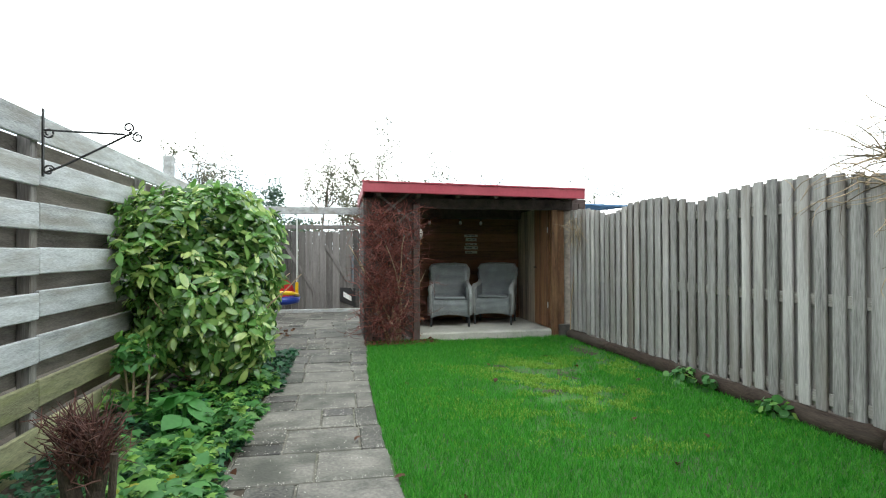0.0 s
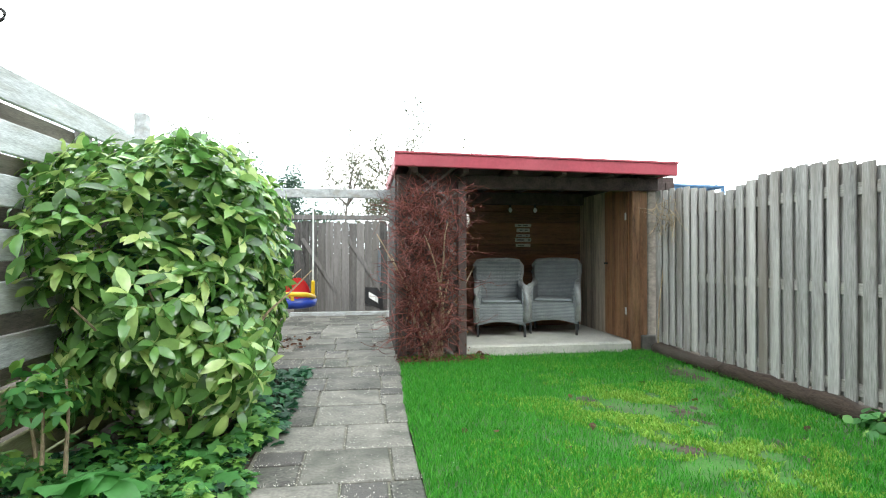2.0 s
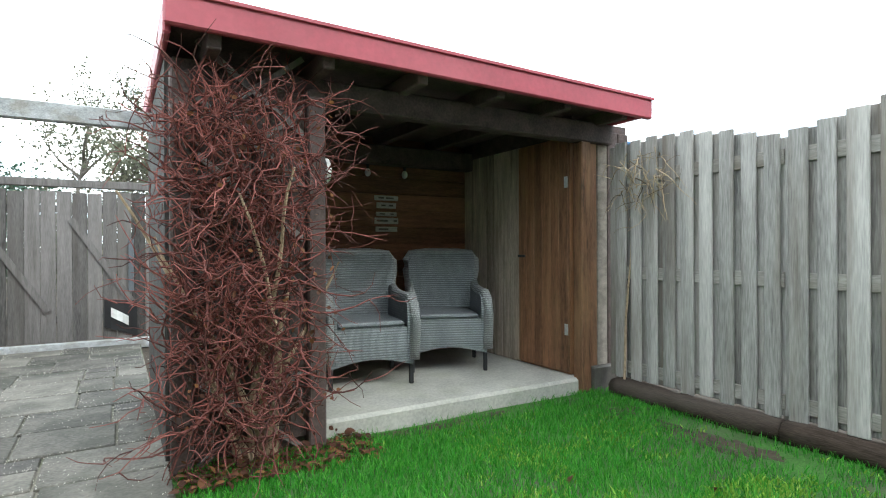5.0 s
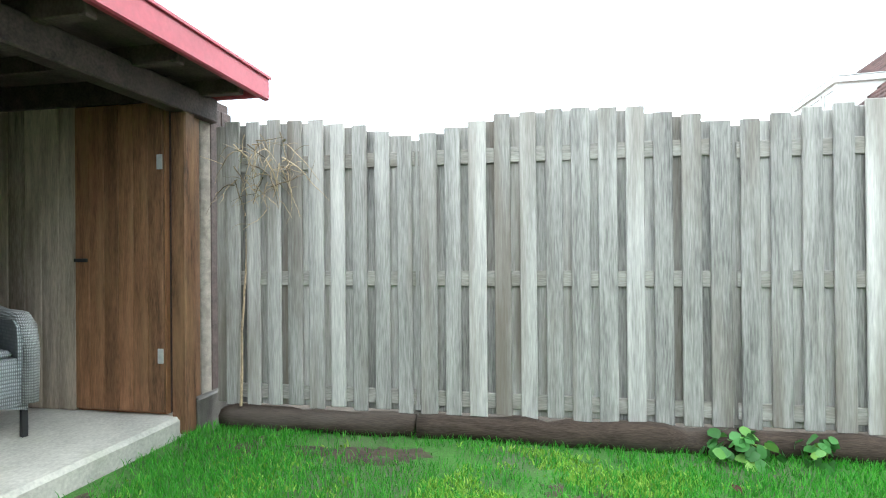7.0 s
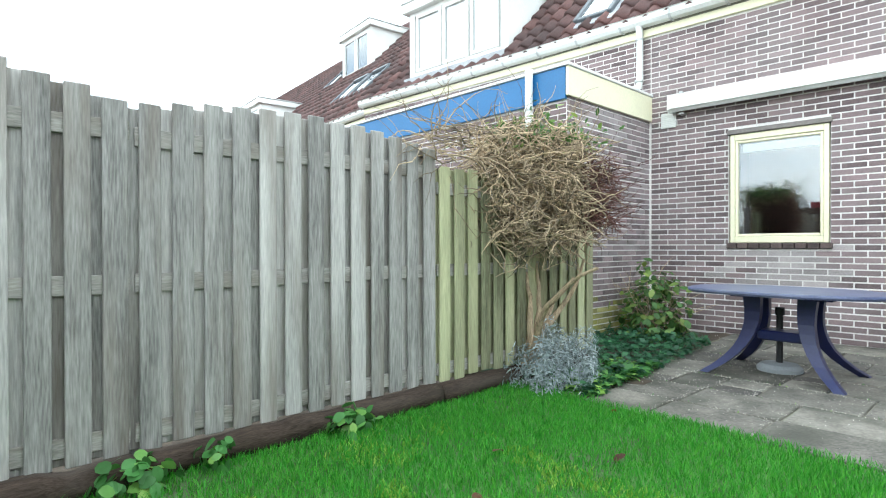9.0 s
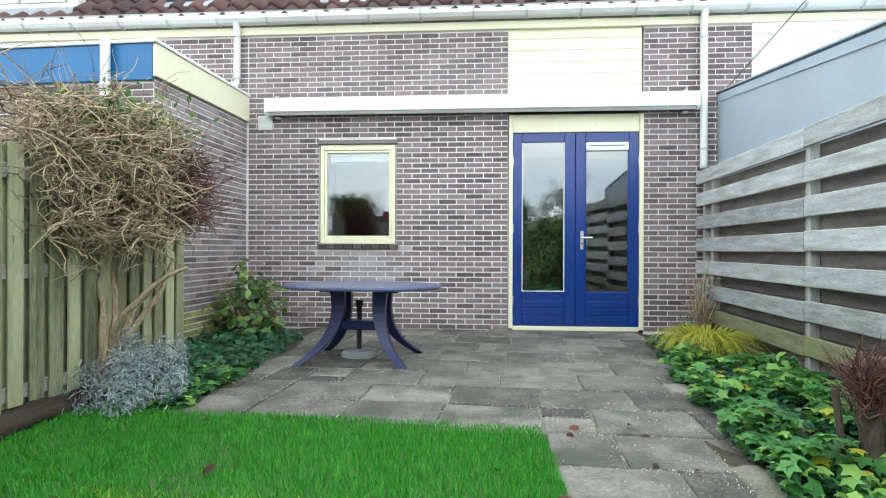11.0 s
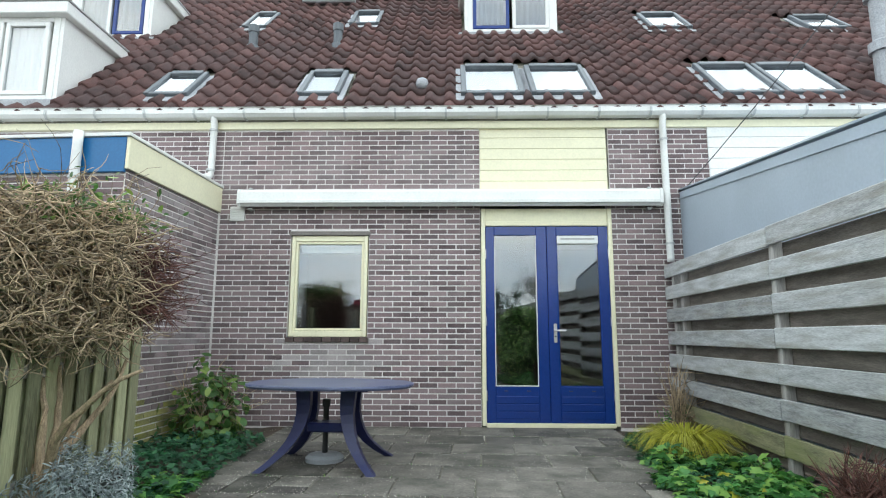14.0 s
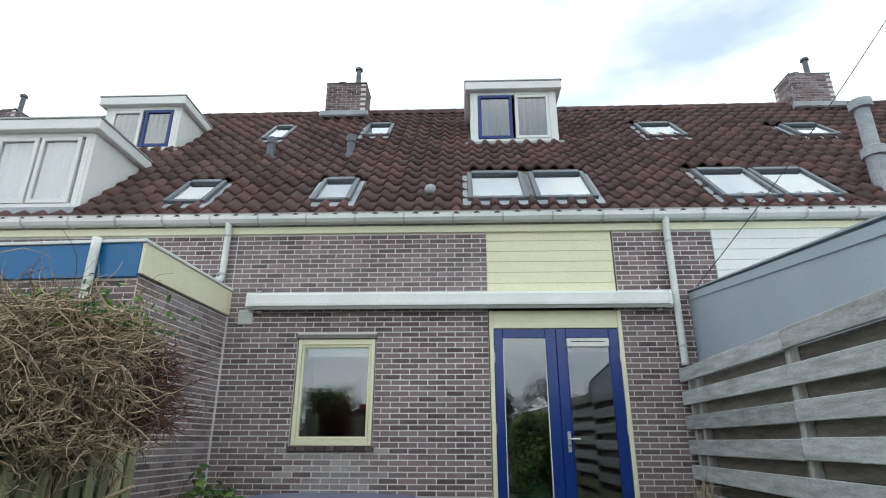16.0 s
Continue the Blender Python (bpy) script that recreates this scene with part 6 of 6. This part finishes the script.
for x, y, h, s, lv, mt, lb in ((-2.2, 17.5, 3.9, 1.0, 900, TREELEAF, "sparse tree with few leaves behind the gate"), (-0.4, 15.5, 3.0, 0.9, 3600, CONIFER, "grey-green shrubby tree behind the gate"), (0.8, 18.5, 4.2, 0.9, 1100, TREELEAF, "sparse tree with few leaves behind the gate"), (2.4, 17.0, 3.9, 1.0, 1000, TREELEAF, "sparse tree with few leaves behind the gate"), (4.3, 19.5, 4.0, 1.0, 800, TREELEAF, "sparse tree with few leaves behind the shed"), (6.6, 20.5, 3.7, 1.0, 700, TREELEAF, "sparse tree with few leaves behind the shed"), (9.8, 19.0, 3.3, 1.0, 600, TREELEAF, "sparse tree with few leaves beyond the fence"), (1.5, 14.6, 2.6, 1.1, 1400, TREELEAF, "low scrubby tree just behind the gate"), (-4.5, 16.0, 3.6, 1.0, 1200, TREELEAF, "sparse tree beyond the plank fence")):
    tree((x, y, -0.06), h * 0.92, s, int(lv * 2.4), lb, mt)
for x, y, h in ((6.9, 9.6, 1.55), (6.4, 5.2, 1.42), (7.3, 6.6, 1.6)):
    tree((x, y, -0.06), h, 0.9, 160, "low twiggy shrub beyond the board fence", TREELEAF, 5)
hedge = thing("far_hedge", (0, 24, 0), "dark far hedge behind the gardens", "hedge", kind="stuff")
n = 9000
leaf_cloud(np.stack([RNG.uniform(-16, 18, n), RNG.normal(0, 0.4, n), RNG.uniform(0, 2.1, n) * (1 + 0.0 * RNG.uniform(0, 1, n))], 1), RNG.normal(0, 1, (n, 3)), 0.22, TREELEAF, "foliage", hedge, "", "", 0.6)
net = thing("blue_netting", (4.9, 9.6, 1.85), "blue netting on a frame behind the fence", "net")
for k in range(9):
    part("cord", Shape().tube([(0.0 + k * 0.10, -0.5, 0.0), (0.02 + k * 0.10, 0.9, 0.04)], 0.010, 5), TARP, net)
for k in range(9):
    part("cord", Shape().tube([(-0.02, -0.5 + k * 0.17, 0.0 + k * 0.005), (0.85, -0.5 + k * 0.17, -0.02 + k * 0.005)], 0.010, 5), TARP, net)
part("net_frame", Shape().tube([(-0.02, -0.52, 0), (0.86, -0.52, -0.02), (0.86, 0.92, 0.02), (-0.02, 0.92, 0.04), (-0.02, -0.52, 0)], 0.02, 6), TARP, net)
for dx, dy in ((0.86, -0.52), (0.86, 0.92)):
    part("leg", Shape().tube([(dx, dy, -1.93), (dx, dy, 0.0)], 0.02, 6), TARP, net)

# ---- houses in the distance ----


def far_house(at, w, d, h, rise, label, turn=0.0):
    ob = thing("house", at, label, "house", "houses far off", turn=turn)
    part("wall", Shape().box(-w / 2, w / 2, -d / 2, d / 2, -0.2, h), BRICK_REST, ob, "brick walls")
    part("roof", Shape().prism([(-d / 2 - 0.3, h - 0.05), (0, h + rise), (d / 2 + 0.3, h - 0.05)], "x", -w / 2 - 0.2, w / 2 + 0.2), TILE, ob, "red-brown tiled roof")
    for k in range(int(w // 2.5)):
        for z in (0.9, 3.4):
            if z + 1.3 < h:
                wd = part("window", Shape().box(-w / 2 + 0.7 + k * 2.5, -w / 2 + 2.0 + k * 2.5, d / 2, d / 2 + 0.05, z, z + 1.3, bevel=0.02), WHITE, ob)
                part("pane", Shape().box(-w / 2 + 0.8 + k * 2.5, -w / 2 + 1.9 + k * 2.5, d / 2 + 0.05, d / 2 + 0.06, z + 0.1, z + 1.2), SKYPANE, wd)
    return ob


far_house((44, -2.0, -0.06), 9, 8, 2.7, 2.2, "small gabled house far beyond the fence", 90)

# ---- paving, last ----
paving = solid("pavement", Shape().box(0.66, 4.40, -0.16, 3.60, -0.2, -0.012).box(1.03, 1.88, 3.60, 8.45, -0.2, -0.013).box(0.34, 1.95, 8.45, 12.78, -0.2, -0.014), BEDDING, "grey concrete slab patio and garden path", "paving", kind="structure")
rnd = random.Random(33)


joints = []


def paver(x0, x1, y0, y1, mat=None):
    g = 0.006
    joints.append((x0, x1, y0, y1))
    dz = rnd.uniform(-0.004, 0.004)
    sh = Shape().box(-(x1 - x0) / 2 + g, (x1 - x0) / 2 - g, -(y1 - y0) / 2 + g, (y1 - y0) / 2 - g, -0.05, 0.0, bevel=0.006)
    ob = part("paver", sh, mat or PAVER, paving)
    ob.matrix_basis = pose((x0 + x1) / 2, (y0 + y1) / 2, dz, rnd.uniform(-0.3, 0.3), rnd.uniform(-0.3, 0.3), rnd.uniform(-0.3, 0.3))


def course(y0, y1, xa, xb, w, shift, odd=0.12):
    x = xa
    first = True
    while x < xb - 0.03:
        ww = w
        if first and shift:
            ww = w * shift
        elif rnd.random() < odd:
            ww = w * 0.5
        x1 = min(x + ww, xb)
        if xb - x1 < 0.12:
            x1 = xb
        if x1 - x < w * 0.7 and x1 - x > 0.18 and rnd.random() < 0.75:
            cut = y0 + (y1 - y0) * rnd.choice((0.42, 0.58))
            small = (y0, cut) if cut < (y0 + y1) / 2 else (cut, y1)
            big = (cut, y1) if small[0] == y0 else (y0, cut)
            paver(x, x1, *small, DARKPAVER)
            paver(x, x1, *big)
        else:
            paver(x, x1, y0, y1)
        x, first = x1, False


rows_y = np.linspace(0.03, 3.58, 9)
for k in range(8):
    ya, yb = rows_y[k] if k else -0.14, rows_y[k + 1]
    xa = 0.66 + 0.045 * (ya + yb) / 2
    xb = 4.42 - 0.095 * (ya + yb) / 2
    course(ya, yb, xa, xb, 0.575, 0.5 if k % 2 else 0.0, 0.24)
y, k = 3.60, 0
while y < 8.44:
    y1 = min(y + 0.44, 8.45)
    course(y, y1, 1.05 + (0.12 if y < 4.3 else 0), lawn_edge((y + y1) / 2) - 0.006, 0.45, (0, 0.55)[k % 2], 0.2)
    y, k = y1, k + 1
while y < 12.75:
    y1 = min(y + 0.44, 12.76)
    course(y, y1, 0.36 if y > 9.3 else 0.75, 1.945, 0.45, (0, 0.55)[k % 2], 0.25)
    y, k = y1, k + 1
n = 5200
jx, jy = RNG.uniform(0.7, 4.1, n), RNG.uniform(0.05, 3.55, n)
row = np.min(np.abs(jy[:, None] - rows_y[None]), axis=1) < 0.012
tagged(blades(jx[row], jy[row], np.full(row.sum(), -0.012), 0.022, 0.006, COVER, "joint_moss", label="tiny weeds and moss in the paving joints", lean=0.8), category="weeds")

gv, gf = [], []
for x0, x1, y0, y1 in joints:
    for _ in range(75):
        f, off = rnd.random(), abs(rnd.gauss(0, 0.022)) if rnd.random() < 0.6 else rnd.uniform(0, 0.42)
        x, y = ((x0 + (x1 - x0) * f, y0 + off) if rnd.random() < 0.55 else (x0 + off, y0 + (y1 - y0) * f))
        s, a, m = rnd.uniform(0.0014, 0.0036), rnd.uniform(0, 6.28), len(gv)
        gv += [(x + s * math.cos(a + k * 2.09), y + s * math.sin(a + k * 2.09), 0.001) for k in range(3)] + [(x, y, 0.004 + s * 0.7)]
        gf += [(m, m + 1, m + 3), (m + 1, m + 2, m + 3), (m + 2, m, m + 3)]
tagged(fused("grit", np.array(gv), np.array(gf), GRIT, None, "stuff", "pale grit and crumbs strewn over the paving"), category="grit")

# ---- bricks, last ----
BL, BH, JT = PITCH_X - 0.013, PITCH_Z - 0.0135, 0.013


def brick_mesh(length, name, mat):
    return Shape().box(-length / 2, length / 2, -0.05, 0.0, -BH / 2, BH / 2, bevel=0.0022).mesh(name, mat)


def brick_run(u0, u1, z0, z1, holes):
    """Stretcher bond: rows of (from, to, z) pieces between the limits, cut round the holes."""
    out = []
    for r in range(int(round((z1 - z0) / PITCH_Z))):
        z = z0 + (r + 0.5) * PITCH_Z
        u = u0 - (PITCH_X / 2 if r % 2 else 0.0)
        while u < u1:
            pieces = [(max(u, u0) + JT / 2, min(u + PITCH_X, u1) - JT / 2)]
            for h0, h1, k0, k1 in holes:
                if k0 < z < k1:
                    pieces = [q for a, b in pieces for q in ((a, min(b, h0 - 0.004)), (max(a, h1 + 0.004), b)) if q[1] - q[0] > 0.02]
            out += [(a, b, z) for a, b in pieces if b - a > 0.02]
            u += PITCH_X
    return out


def lay(owner, pieces, place, chosen, name, faded=False, marked=None, mark=None):
    full = brick_mesh(BL, "brick", BRICK_FADED if faded else BRICK)
    rest, touched, count = Shape(), Shape(), 0
    for a, b, z in pieces:
        c = (a + b) / 2
        j = rnd.uniform(-0.0018, 0.0018)
        if marked and rnd.random() < marked(c, z):
            touched.box(a - c, b - c, -0.05, 0.0, -BH / 2, BH / 2, place(c, z, j))
        elif abs((b - a) - BL) < 0.002 and chosen(c, z) and count < 300:
            ob = part("brick", full, None, owner)
            ob.matrix_basis = place(c, z, j)
            count += 1
        else:
            rest.box(a - c, b - c, -0.05, 0.0, -BH / 2, BH / 2, place(c, z, j))
    tagged(part(name, rest, BRICK_FADED_REST if faded else BRICK_REST, owner), kind="stuff")
    if marked:
        tagged(part("stained_" + name, touched, mark, owner), kind="stuff")


main = brick_run(-0.64, EXT_X, 0.0, 3.58, OPENINGS)
main += brick_run(EXT_X, BEND_X, 2.87, 3.58, ())
main += brick_run(-3.9, -2.20, 2.62, 3.58, ())
lay(house_wall, main, lambda c, z, j: pose(c, j, z), lambda c, z: 2.18 < c < 3.5 and 0.2 < z < 2.6, "brickwork", False, lambda c, z: 0.85 * math.exp(-((c - 3.9) / 0.55) ** 4 - ((z - 0.72) / 0.26) ** 4), BRICK_BLOOM)
side = brick_run(0.0, EXT_Y, 0.0, 2.53, ())
lay(ext, side, lambda c, z, j: pose(EXT_X + j, c, z, 0, 0, 90), lambda c, z: 0.9 < z < 2.4, "brickwork", True, lambda c, z: 0.9 * math.exp(-((c - 1.05) / 0.62) ** 4 - (z / (0.46 + 0.12 * math.sin(c * 6))) ** 4), BRICK_MOSS)
front = brick_run(EXT_X + 0.01, 9.6, 0.6, 2.49, ())
lay(ext, front, lambda c, z, j: pose(c, EXT_Y + j, z), lambda c, z: False, "front_brickwork")

# ---- roof tiles, last ----
TW, TL = 0.255, 0.335
prof = [(-0.5, 0.0), (-0.38, 0.046), (-0.22, 0.066), (-0.06, 0.044), (0.06, 0.004), (0.28, -0.008), (0.46, 0.0), (0.56, 0.012)]
tile = Shape()
for e, dz in ((0.0, 0.054), (TL * 1.12, 0.004)):
    tile.v += [(u * TW, e, h + dz) for u, h in prof]
tile.v += [(u * TW, 0.0, h + 0.008) for u, h in prof]
k = len(prof)
tile.f = [(i, i + 1, k + i + 1, k + i) for i in range(k - 1)] + [(2 * k + i, 2 * k + i + 1, i + 1, i) for i in range(k - 1)]
tile_mesh = tile.mesh("roof_tile", TILE, True)
tv, tf = np.array(tile.v), np.array(tile.f)
rows_n = int(abs(RIDGE_Y) * 1.4142 / TL)
holes = [(0.58, 2.38, -2.50, -3.72), (7.68, 10.13, -0.12, -1.48), (7.78, 9.42, -2.33, -3.38), (15.5, 17.5, -2.42, -3.66), (19.5, 23.1, -0.56, -1.9)]
holes += [(a - 0.06, b + 0.06, c + 0.04, d - 0.02) for a, b, c, d in SKYLIGHTS]
lv, lf, count, m = [], [], 0, 0
for r in range(rows_n + 1):
    y = 0.10 - r * TL * 0.7071
    x = -10.0
    while x < 30.0:
        x += TW
        if any(a < x < b and d < y < c for a, b, c, d in holes):
            continue
        mat4 = on_roof(x, y, 0.01) if x < BEND_X else BEND @ on_roof(x, y, 0.01)
        if 0.0 < x < 4.7 and r < 16 and count < 300:
            ob = part("roof_tile", tile_mesh, None, roof)
            ob.matrix_basis = mat4 @ Matrix.Translation((rnd.uniform(-0.003, 0.003), rnd.uniform(-0.006, 0.006), 0))
            count += 1
        else:
            q = np.array(mat4)
            lv.append(tv @ q[:3, :3].T + q[:3, 3] + RNG.normal(0, 0.002, 3))
            lf.append(tf + m)
            m += len(tv)
fused("tiling", np.concatenate(lv), np.concatenate(lf), TILE_REST, roof, "stuff", smooth=True)
ridge, far_ridge = Shape(), Shape()
for x in np.arange(-10, 30, 0.36):
    (ridge if x < BEND_X else far_ridge).add([(x + dx, RIDGE_Y + 0.15 * math.cos(a) * q, EAVE_Z - RIDGE_Y - 0.02 + 0.13 * math.sin(a) * q) for dx, q in ((0, 1.0), (0.38, 0.93)) for a in np.linspace(-0.3, math.pi + 0.3, 8)], [(i, i + 1, 8 + i + 1, 8 + i) for i in range(7)])
joined(ridge, far_ridge)
tagged(part("ridge_capping", ridge, TILE_REST, roof, "", True), kind="stuff")
